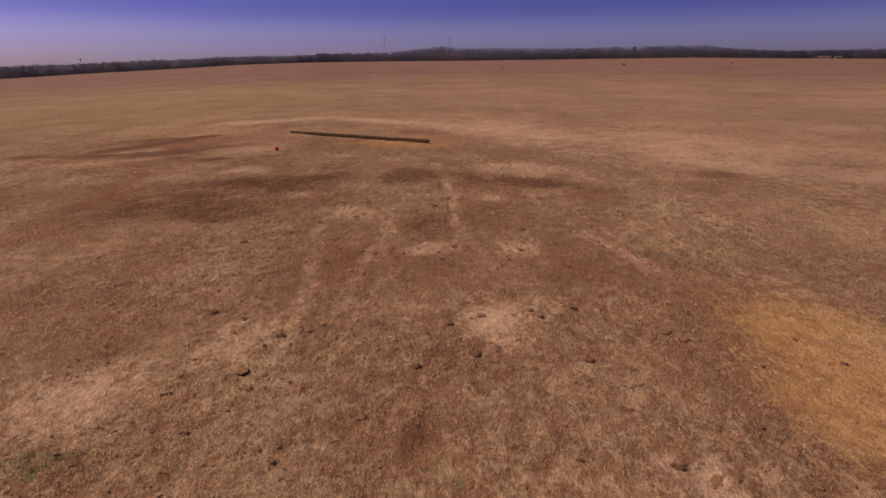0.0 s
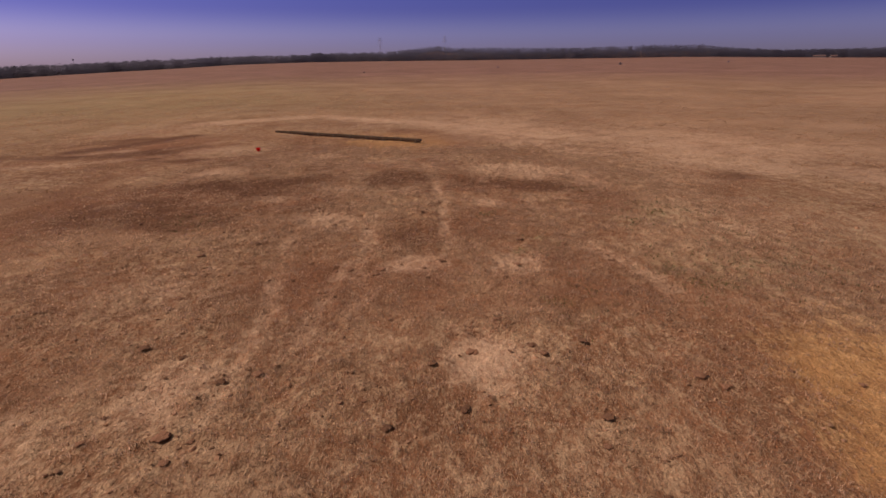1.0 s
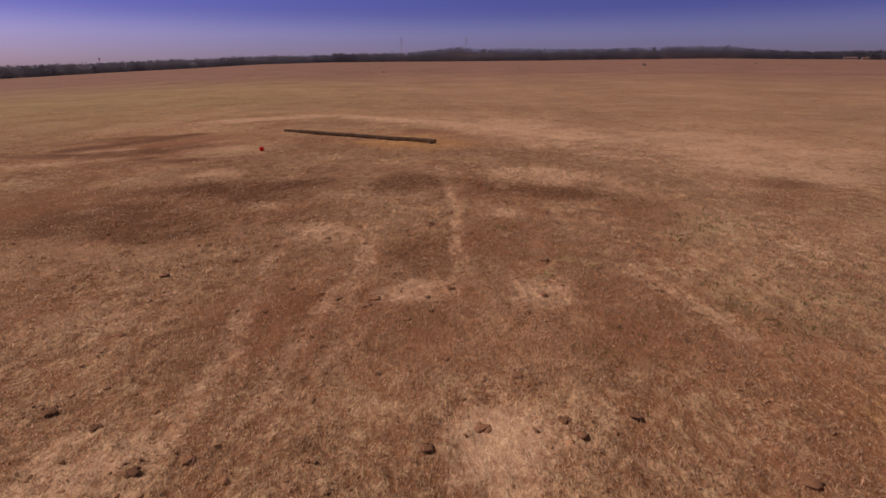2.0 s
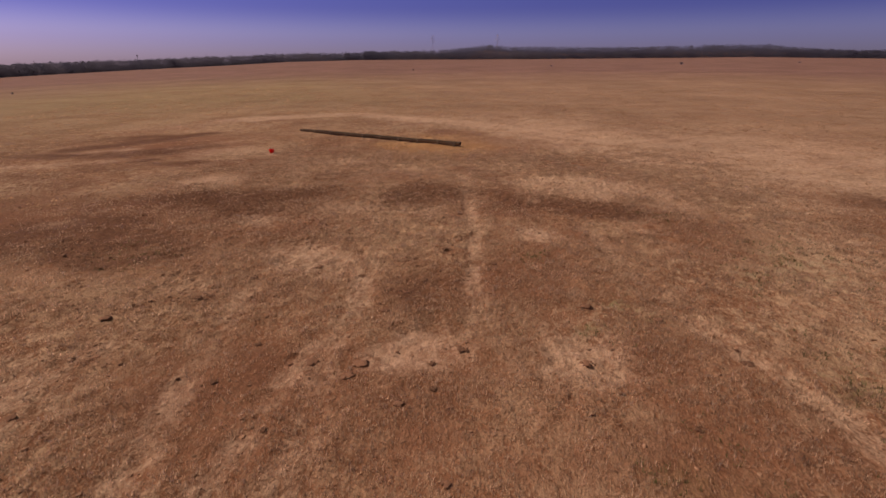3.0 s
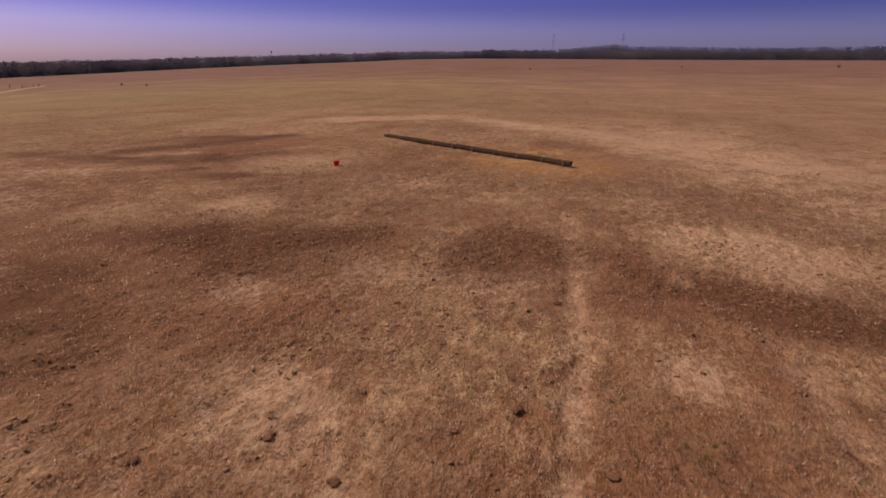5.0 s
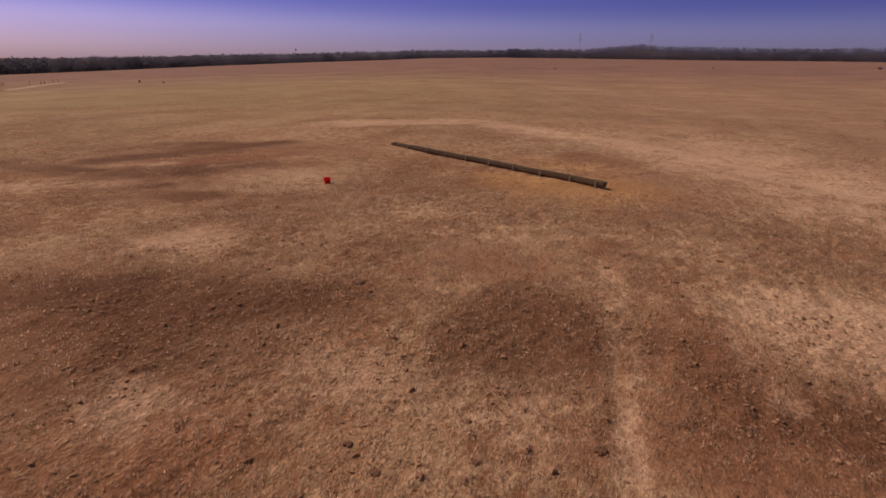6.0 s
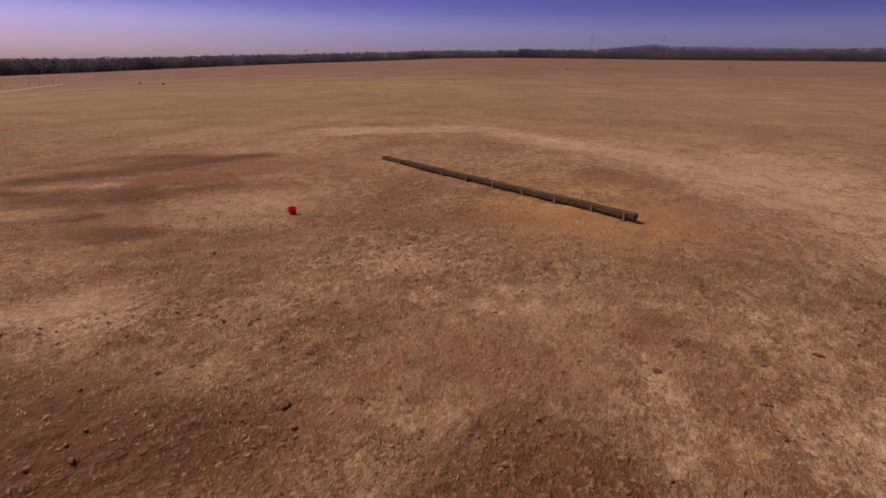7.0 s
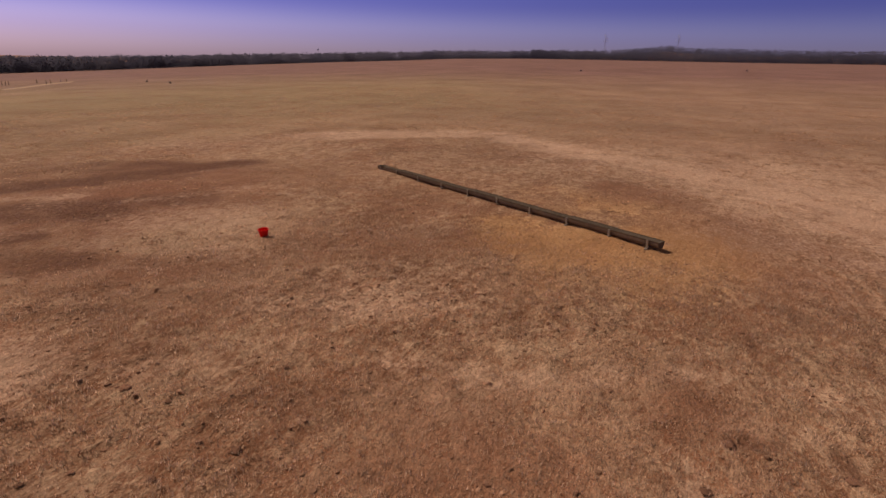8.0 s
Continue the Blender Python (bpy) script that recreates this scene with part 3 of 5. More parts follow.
patch("green", -15.2, 43.4, 2.4, 2.9, 25, 0.27)
patch("dark", -15.6, 39.6, 2.9, 1.0, 25, 0.36)
patch("sand", 4.2, 55.3, 4.0, 6.9, 26, 0.27)
patch("sand", 0.0, 65.0, 10.3, 8.7, 28, 0.23)
patch("sand", 18.3, 43.9, 4.5, 8.7, 6, 0.27)
patch("sand", 20.9, 40.1, 11.5, 8.8, -2, 0.32)
patch("red", -17.0, 28.0, 5.9, 3.2, -2, 0.56)
patch("dark", -13.8, 25.6, 1.9, 1.8, -1, 0.48)
patch("red", -15.4, 20.6, 4.4, 3.7, -1, 0.40)
patch("red", -6.5, 27.8, 4.6, 3.5, -2, 0.32)
patch("dark", 5.3, 30.9, 1.9, 1.7, -2, 0.48)
patch("red", 8.2, 28.7, 2.3, 3.0, -2, 0.48)
patch("sand", 8.1, 33.9, 2.1, 1.2, -2, 0.32)
patch("dark", -1.5, 32.5, 2.0, 1.8, -2, 0.48)
patch("sand", -0.5, 18.8, 1.2, 1.1, -1, 0.48)
patch("sand", 2.6, 18.9, 0.8, 0.9, -1, 0.48)
patch("sand", -3.4, 13.7, 1.4, 1.2, -1, 0.24)
patch("red", -7.3, 11.8, 1.6, 1.0, -1, 0.40)
patch("dark", -8.1, 10.7, 1.5, 0.7, -0, 0.40)
patch("sand", -7.2, 16.4, 1.6, 1.4, -1, 0.32)
patch("ochre", 8.6, 10.8, 1.7, 3.7, -0, 0.24)
patch("red", -0.9, 7.9, 1.1, 0.7, -0, 0.28)
patch("red", 4.8, 9.0, 1.6, 1.2, -0, 0.24)
patch("dark", -0.5, 8.2, 0.2, 0.4, -0, 0.40)
patch("ochre", 7.3, 8.0, 0.6, 1.5, -0, 0.16)
patch("red", -12.2, 28.6, 5.8, 3.8, 5, 0.56)
patch("dark", -12.1, 24.1, 2.7, 1.7, 5, 0.56)
patch("dark", -9.7, 31.2, 2.4, 1.6, 5, 0.40)
patch("red", -7.9, 24.6, 2.0, 2.4, 5, 0.32)
patch("sand", -6.7, 18.4, 0.4, 0.5, 5, 0.32)
patch("sand", -3.7, 23.3, 1.2, 1.2, 5, 0.40)
patch("sand", -0.5, 18.3, 0.7, 0.7, 5, 0.40)
patch("sand", 2.4, 18.3, 0.9, 0.9, 5, 0.40)
patch("dark", -0.7, 20.6, 1.1, 1.5, 5, 0.40)
patch("red", -3.8, 18.5, 0.9, 1.4, 5, 0.40)
patch("dark", 4.8, 30.4, 2.2, 1.3, 5, 0.48)
patch("sand", 5.4, 33.6, 2.5, 1.7, 5, 0.40)
patch("red", 7.6, 26.3, 1.4, 1.6, 5, 0.56)
patch("red", 1.4, 23.6, 0.9, 2.7, 5, 0.32)
patch("dark", -2.1, 32.4, 1.2, 1.4, 13, 0.56)
patch("red", -10.2, 27.5, 3.5, 2.3, 13, 0.48)
patch("dark", -12.7, 26.7, 2.9, 1.5, 13, 0.40)
patch("red", -7.0, 23.6, 1.4, 1.0, 12, 0.48)
patch("sand", -4.5, 24.0, 1.2, 1.0, 12, 0.40)
patch("sand", -13.8, 26.4, 1.0, 0.9, 13, 0.32)
patch("dark", 5.2, 29.8, 1.1, 1.3, 13, 0.48)
patch("red", 2.6, 30.9, 2.1, 2.1, 13, 0.40)
patch("sand", 5.1, 35.4, 2.3, 2.0, 13, 0.48)
patch("sand", 7.8, 31.5, 1.2, 1.9, 13, 0.24)
patch("red", 4.4, 25.6, 1.1, 1.2, 12, 0.40)
patch("red", 2.8, 24.4, 0.9, 1.0, 12, 0.32)
patch("dark", -1.0, 21.8, 0.7, 1.2, 12, 0.32)
patch("sand", 3.2, 21.8, 0.3, 0.5, 12, 0.40)
patch("red", -4.1, 21.6, 1.0, 1.0, 12, 0.24)
patch("red", 1.4, 23.3, 0.6, 1.3, 12, 0.32)
patch("dark", -9.7, 31.5, 4.2, 0.8, 22, 0.32)
patch("red", -10.2, 30.1, 2.9, 1.2, 21, 0.48)
patch("dark", -7.7, 29.0, 1.2, 0.6, 21, 0.40)
patch("dark", -6.3, 29.8, 0.6, 0.9, 21, 0.32)
patch("dark", -2.0, 32.9, 1.4, 1.9, 21, 0.12)
patch("dark", -2.2, 30.4, 0.6, 0.6, 21, 0.16)
patch("red", 1.6, 33.3, 1.2, 2.3, 21, 0.40)
patch("dark", 1.9, 32.1, 1.0, 1.3, 21, 0.24)
patch("dark", 3.8, 31.5, 0.5, 0.9, 21, 0.40)
patch("sand", 4.0, 35.8, 1.7, 2.2, 21, 0.40)
patch("red", -11.8, 35.5, 4.2, 1.2, 23, 0.40)
patch("red", -0.8, 39.5, 1.8, 1.5, 23, 0.40)
patch("ochre", -2.6, 43.9, 3.2, 2.4, 24, 0.32)
patch("sand", -12.9, 33.8, 1.9, 1.1, 22, 0.40)
patch("red", -20.2, 42.4, 4.4, 3.9, 25, 0.40)
patch("red", -14.5, 39.5, 3.3, 1.8, 24, 0.40)
patch("dark", -13.2, 37.3, 2.1, 0.5, 23, 0.32)
patch("sand", -12.6, 34.6, 1.2, 1.0, 22, 0.48)
patch("sand", -8.0, 41.7, 3.4, 1.6, 23, 0.32)
patch("red", -9.9, 43.5, 1.9, 1.4, 24, 0.40)
patch("red", -0.9, 38.8, 1.0, 0.7, 22, 0.56)
patch("dark", -0.2, 38.2, 0.7, 0.2, 22, 0.48)
patch("sand", 2.1, 39.8, 1.6, 1.3, 22, 0.32)
patch("dark", -8.3, 32.2, 2.1, 0.9, 21, 0.32)
patch("red", 1.1, 48.6, 2.1, 2.5, 24, 0.48)
patch("dark", 2.2, 50.1, 2.0, 1.3, 24, 0.32)
patch("red", -20.7, 45.9, 4.2, 2.1, 28, 0.40)
patch("dark", -13.8, 38.3, 2.5, 0.4, 25, 0.40)
patch("sand", -7.5, 40.3, 1.5, 0.8, 25, 0.40)
patch("sand", -12.8, 42.5, 1.6, 0.8, 26, 0.32)
patch("red", -0.6, 39.5, 0.6, 0.8, 24, 0.40)
patch("dark", -0.1, 38.2, 0.3, 0.2, 23, 0.40)
patch("dark", -7.8, 35.5, 0.4, 0.3, 23, 0.40)
patch("dark", 1.4, 38.3, 0.2, 0.4, 23, 0.40)
patch("ochre", -3.2, 46.8, 3.5, 2.3, 26, 0.20)
patch("ochre", -2.8, 52.9, 3.8, 2.2, 27, 0.48)
patch("ochre", -0.1, 48.8, 1.7, 2.0, 26, 0.48)
patch("ochre", -6.4, 54.6, 2.6, 1.7, 28, 0.32)
patch("sand", 9.6, 52.0, 9.6, 6.3, 12, 0.48)
patch("sand", 16.7, 48.7, 5.2, 7.3, 12, 0.40)
patch("sand", 6.8, 57.7, 6.8, 5.7, 25, 0.32)
patch("red", 0.3, 52.6, 2.7, 1.4, 27, 0.48)
patch("sand", 4.8, 59.7, 3.9, 4.4, 28, 0.32)
patch("red", 0.1, 18.3, 5.8, 1.5, 6, 0.88)
patch("red", -6.6, 26.8, 2.4, 1.1, 20, 0.72)
patch("red", -4.4, 37.0, 3.8, 1.9, 23, 0.48)
patch("red", 1.1, 22.3, 3.6, 1.8, 6, 0.48)
patch("red", 1.6, 22.4, 3.2, 1.2, 15, 0.48)
patch("red", -3.5, 17.1, 2.8, 1.6, 5, 0.40)
patch("red", 0.8, 29.6, 2.4, 0.9, 20, 0.72)
patch("red", -21.6, 46.2, 6.4, 6.8, 26, 0.64)
patch("red", -14.6, 39.6, 3.6, 1.1, 25, 0.40)
patch("red", -8.5, 23.8, 2.3, 1.3, 15, 0.32)
patch("red", -0.2, 37.0, 4.6, 1.4, 22, 0.24)
patch("red", -4.9, 42.9, 4.7, 0.9, 24, 0.24)
patch("red", 3.8, 15.9, 4.6, 1.6, 3, 0.60)
patch("red", -1.2, 15.6, 3.0, 1.2, 0, 0.42)
patch("sand", 2.0, 68.0, 14.0, 8.0, 20, 0.34)
patch("red", -3.0, 46.6, 4.6, 2.6, 24, 0.42)
patch("red", -8.6, 45.8, 3.6, 2.2, 24, 0.34)
patch("dark", -2.05, 37.3, 0.42, 0.4, 20, 0.7)
patch("dark", -1.35, 38.25, 0.45, 0.45, 20, 0.7)
patch("dark", -0.15, 38.15, 0.5, 0.25, 20, 0.7)
patch("dark", 1.5, 38.05, 0.3, 0.3, 20, 0.7)
patch("red", -0.7, 38.9, 0.9, 0.8, 20, 0.6)
patch("sand", 13.0, 23.5, 5.5, 5.0, 0, 0.36)
patch("sand", 14.0, 34.0, 10.0, 9.0, 0, 0.18)
patch("cloddy", -4.0, 31.7, 2.9, 2.0, 21, 0.96)
patch("cloddy", -7.3, 29.7, 2.0, 1.5, 21, 0.80)
patch("cloddy", -4.9, 30.0, 3.5, 1.6, 21, 0.64)
patch("cloddy", -4.1, 27.6, 3.7, 2.8, 13, 0.72)
patch("cloddy", -7.1, 22.3, 2.4, 2.6, 15, 0.56)
patch("cloddy", -4.5, 24.0, 1.8, 1.8, 12, 0.72)
patch("cloddy", -0.8, 24.7, 1.8, 1.4, 12, 0.56)
patch("cloddy", 2.4, 18.4, 1.0, 1.2, 5, 0.56)
patch("cloddy", -6.6, 19.4, 1.5, 2.1, 6, 0.48)
patch("cloddy", -3.0, 40.8, 1.9, 1.9, 23, 0.72)
patch("cloddy", -7.1, 40.4, 2.7, 1.8, 24, 0.48)
patch("cloddy", -7.3, 40.0, 2.7, 1.5, 24, 0.64)
patch("cloddy", 0.3, 42.3, 1.8, 1.8, 24, 0.48)
patch("cloddy", -8.0, 35.7, 2.1, 1.3, 23, 0.40)
patch("cloddy", -4.8, 8.1, 1.7, 1.0, -0, 0.56)
patch("cloddy", -4.2, 10.5, 1.4, 1.0, -0, 0.56)
patch("cloddy", -7.3, 13.4, 1.8, 1.8, -1, 0.48)
patch("cloddy", 3.7, 34.8, 1.7, 2.2, 21, 0.64)
patch("cloddy", 0.7, 24.3, 2.0, 1.6, 15, 0.32)
track("sand", 0.35, 0.34, (-0.4, 34.5), (-0.1, 32.3), (0.1, 30.7), (0.2, 29.2), (0.3, 28.4))
track("sand", 0.4, 0.41, (1.3, 36.2), (1.8, 34.7), (2.3, 32.7), (2.6, 31.3))
track("sand", 0.4, 0.34, (-0.1, 38.8), (1.5, 39.0), (3.2, 39.8))
track("dark", 1.3, 0.82, (-31.4, 41.5), (-25.2, 41.2), (-21.5, 43.6), (-18.8, 46.7))
track("sand", 1.2, 0.48, (-26.7, 37.2), (-23.3, 38.3), (-21.4, 40.1))
track("sand", 0.5, 0.27, (-24.9, 42.6), (-23.6, 45.2), (-22.9, 50.0), (-21.4, 54.6))
track("sand", 0.5, 0.24, (-20.1, 39.6), (-19.6, 42.1), (-18.8, 45.8), (-17.1, 50.6))
track("sand", 0.4, 0.24, (-16.9, 37.5), (-15.0, 39.2), (-12.7, 41.5), (-10.6, 43.7))
track("sand", 0.4, 0.24, (-24.9, 44.0), (-21.7, 42.6), (-19.3, 41.4))
track("dark", 1.3, 1.09, (-26.6, 43.7), (-26.0, 45.7), (-25.0, 47.7), (-24.1, 50.2), (-22.2, 54.2))
track("dark", 0.7, 0.82, (-25.0, 46.2), (-22.3, 50.1))
track("sand", 0.6, 0.54, (-25.0, 42.8), (-23.7, 44.0), (-23.0, 45.1))
track("sand", 0.6, 0.34, (-20.5, 45.2), (-18.8, 48.0), (-17.8, 49.9))
track("red", 1.6, 0.34, (-16.6, 39.7), (-12.7, 39.9), (-8.6, 40.3))
track("red", 1.5, 0.75, (-3.3, 56.9), (-0.3, 54.7), (1.7, 52.2), (3.5, 49.8), (5.4, 48.4))
track("dark", 0.6, 0.41, (-0.7, 55.4), (2.1, 50.7))
track("dark", 1.2, 0.88, (-23.3, 41.6), (-21.6, 41.7), (-20.4, 42.5), (-19.8, 44.1))
track("dark", 0.5, 0.75, (-19.8, 39.4), (-19.2, 40.7))
track("sand", 0.5, 0.20, (-15.4, 36.6), (-12.7, 38.9), (-10.6, 40.8))
track("sand", 0.32, 0.57, (-0.8, 37.4), (-0.2, 33.5), (0.2, 29.2), (0.4, 25.2), (0.5, 22.0), (0.7, 19.7))
track("sand", 0.36, 0.46, (-2.5, 25.0), (-2.3, 22.7), (-2.2, 19.7), (-1.9, 16.5), (-1.6, 14.9))
track("sand", 0.40, 0.42, (4.3, 26.9), (4.7, 22.8), (5.5, 19.7), (6.2, 17.5), (6.5, 16.2))
track("sand", 0.35, 0.42, (-2.2, 22.4), (-2.6, 16.8), (-2.7, 13.7))
track("sand", 0.35, 0.42, (-5.1, 21.6), (-4.0, 15.3), (-3.6, 10.6))
track("sand", 0.4, 0.48, (-0.5, 36.4), (-0.2, 34.0), (0.0, 31.8), (0.2, 31.0))
track("sand", 2.4, 0.86, (-25.6, 65.8), (-20.8, 69.6), (-15.0, 73.7), (-8.0, 68.2), (-3.2, 64.5), (1.4, 62.1), (4.5, 57.3), (7.0, 53.8))
track("sand", 3.4, 0.72, (4.6, 52.9), (9.7, 44.7), (15.6, 37.6), (20.8, 33.9), (24.6, 31.6))
track("sand", 1.5, 1.15, (-23.6, 65.7), (-15.2, 72.6), (-7.8, 69.8), (-0.5, 64.3), (4.2, 58.8), (6.9, 55.4), (9.4, 50.2))
track("sand", 3.2, 0.34, (-31.1, 55.2), (-27.6, 59.6), (-24.8, 64.5))
track("sand", 0.45, 0.38, (-5.8, 38.4), (-3.7, 38.7), (-0.9, 40.1), (1.5, 40.5))
track("sand", 0.45, 0.34, (-9.6, 36.1), (-8.3, 37.0), (-7.9, 38.9), (-6.5, 41.6))
track("sand", 0.45, 0.36, (-12.3, 33.7), (-10.0, 36.0), (-8.4, 38.2))
track("sand", 1.5, 0.61, (-96.3, 87.7), (-101.9, 96.5), (-112.9, 111.8))


def wear(x, y):
    """How sandy, dark, ochre, green, red and cloddy the ground is at each place, 0 to 1."""
    worn = {k: np.ones_like(x) for k in ("sand", "dark", "ochre", "green", "red", "cloddy")}
    thin = np.clip(0.65 + 0.75 * ease(rough(x, y, 1.4, 31, 4), 0.32, 0.68), 0, 1.3)
    far = ease(np.maximum(np.abs(x + 1.25) - 9.75, np.abs(y - 25) - 19), 4, 22)
    sharp = 0.4 * (1 - far)
    wx = x + (rough(x, y, 1.6, 11) * (1 - far) + rough(x, y, 5.0, 12) * far - 0.5) * (1.1 + 2.5 * far) + (rough(x, y, 0.5, 17, 3) - 0.5) * sharp
    wy = y + (rough(x, y, 1.6, 23) * (1 - far) + rough(x, y, 5.0, 24) * far - 0.5) * (1.3 + 2.5 * far) + (rough(x, y, 0.5, 29, 3) - 0.5) * sharp
    for kind, px, py, a, b, turn, amount in PATCHES:
        near = np.nonzero((np.abs(x - px) < 2.2 * max(a, b) + 1) & (np.abs(y - py) < 2.2 * max(a, b) + 1))
        c, s = math.cos(radians(turn)), math.sin(radians(turn))
        dx, dy = wx[near] - px, wy[near] - py
        d = np.hypot((c * dx + s * dy) / a, (c * dy - s * dx) / b)
        worn[kind][near] *= 1 - np.minimum(amount * thin[near], 1) * ease(-d, -1.75, 0.0)
    for kind, width, amount, places in TRACKS:
        for (ax, ay), (cx, cy) in zip(places, places[1:]):
            pad = 3 * width + 1
            near = np.nonzero((x > min(ax, cx) - pad) & (x < max(ax, cx) + pad) & (y > min(ay, cy) - pad) & (y < max(ay, cy) + pad))
            bend = 0.35 if width < 2 else 0.6
            qx, qy = x[near] + (wx[near] - x[near]) * bend, y[near] + (wy[near] - y[near]) * bend
            k = np.clip(((qx - ax) * (cx - ax) + (qy - ay) * (cy - ay)) / ((cx - ax) ** 2 + (cy - ay) ** 2), 0, 1)
            d = np.hypot(qx - ax - k * (cx - ax), qy - ay - k * (cy - ay)) / width
            worn[kind][near] = np.minimum(worn[kind][near], 1 - np.minimum(amount * thin[near], 1) * ease(-d, -1.5, -0.2))
    return {k: 1 - v for k, v in worn.items()}


def lumps(x, y, size, chance, seed):
    """Rounded clods on a jittered lattice: 0 on bare ground, up to 1 on a clod's top."""
    ix, iy = np.floor(x / size).astype(np.int64), np.floor(y / size).astype(np.int64)
    top = np.zeros_like(x)
    for i in (-1, 0, 1):
        for j in (-1, 0, 1):
            cx, cy = ix + i, iy + j
            px, py = (cx + lattice(cx, cy, seed)) * size, (cy + lattice(cx, cy, seed + 1)) * size
            r = size * (0.22 + 0.42 * lattice(cx, cy, seed + 2))
            skew = 0.7 + 0.6 * lattice(cx, cy, seed + 4)
            k = np.clip(1 - ((x - px) * skew) ** 2 / r ** 2 - (y - py) ** 2 / (r * skew) ** 2, 0, 1)
            top = np.maximum(top, np.sqrt(k) * (lattice(cx, cy, seed + 3) < chance) * (0.5 + 0.5 * lattice(cx, cy, seed + 5)))
    return top


def trodden(x, y, worn):
    """How cloddy the ground is, 0 to 1."""
    return np.clip(ease(rough(x, y, 2.2, 91, 4), 0.40, 0.66) * 0.55 + 0.55 * worn["dark"] + 0.9 * worn["cloddy"] + 0.1 * worn["sand"] - 0.5 * worn["ochre"], 0.02, 1)


def clods(x, y, worn):
    near = np.nonzero((np.abs(x + 4) < 34) & (np.abs(y - 32) < 34))
    qx, qy = x[near], y[near]
    jx, jy = qx + (rough(qx, qy, 0.16, 7, 2) - 0.5) * 0.1, qy + (rough(qx, qy, 0.16, 9, 2) - 0.5) * 0.1
    much = trodden(qx, qy, {k: v[near] for k, v in worn.items()})
    out = np.zeros_like(x)
    shown = 1 - ease(np.maximum(np.abs(qx + 1.25) - 9.75, np.abs(qy - 25) - 19), 1.0, 9.0)
    out[near] = shown * np.maximum(lumps(jx, jy, 0.38, much * 0.2, 101) * 0.06, lumps(jx, jy, 0.21, much * 0.72, 131) * 0.055)
    return out


def surface(x, y, worn=None, lump=None):
    """The ground's height with its humps, trodden hollows and clods."""
    worn = worn or wear(x, y)
    lump = clods(x, y, worn) if lump is None else lump
    close = 1 - ease(np.hypot(x, y - 30), 60, 110)
    bumps = (rough(x, y, 4.0, 41, 3) - 0.5) * 0.16 + (rough(x, y, 0.9, 47, 4) - 0.5) * 0.10
    fine = 1 - ease(np.maximum(np.abs(x + 1.25) - 9.75, np.abs(y - 25) - 19), 1.0, 9.0)
    prints = fine * lumps(x, y, 0.4, worn["sand"] * 0.5, 171) * 0.05
    return land(x, y) + close * (bumps + lump - prints - 0.05 * worn["sand"] - 0.02 * worn["dark"])


def spaced(low, high, step, reach, growth):
    inner = list(np.arange(low, high, step))
    out, d, gap = [], 0.0, step
    while d < reach:
        gap *= growth
        d += gap
        out.append(d)
    return np.array([low - d for d in reversed(out)] + inner + [inner[-1] + d for d in out])


def build_ground():
    xs, ys = spaced(-11, 8.5, 0.085, 3300, 1.037), spaced(6, 44, 0.085, 3300, 1.037)
    gx, gy = np.meshgrid(xs, ys)
    worn = wear(gx, gy)
    lump = clods(gx, gy, worn)
    z = surface(gx, gy, worn, lump)
    nx, ny = len(xs), len(ys)
    ids = np.arange(nx * ny).reshape(ny, nx)
    faces = np.stack([ids[:-1, :-1], ids[:-1, 1:], ids[1:, 1:], ids[1:, :-1]], -1).reshape(-1, 4)
    ob = from_arrays("ground", np.stack([gx, gy, z], -1).reshape(-1, 3), faces, MAT_GROUND, True)
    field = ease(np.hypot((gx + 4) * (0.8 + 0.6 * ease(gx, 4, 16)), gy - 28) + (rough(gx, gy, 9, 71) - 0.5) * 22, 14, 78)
    for name, values in (*worn.items(), ("field", field), ("clod", np.clip(lump / 0.09, 0, 1)), ("tread", trodden(gx, gy, worn)), ("far_haze", ease(np.hypot(gx, gy - 15) + (rough(gx, gy, 60, 78) - 0.5) * 90, 80, 270)), ("west", ease(-gx - 0.12 * (gy - 40) + (rough(gx, gy, 20, 77) - 0.5) * 30, -14, 44))):
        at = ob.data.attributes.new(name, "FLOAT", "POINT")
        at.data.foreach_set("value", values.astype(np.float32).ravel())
    return tagged(ob, "wide dry pasture of trodden reddish soil, straw and sandy patches", "ground", kind="structure")


build_ground()


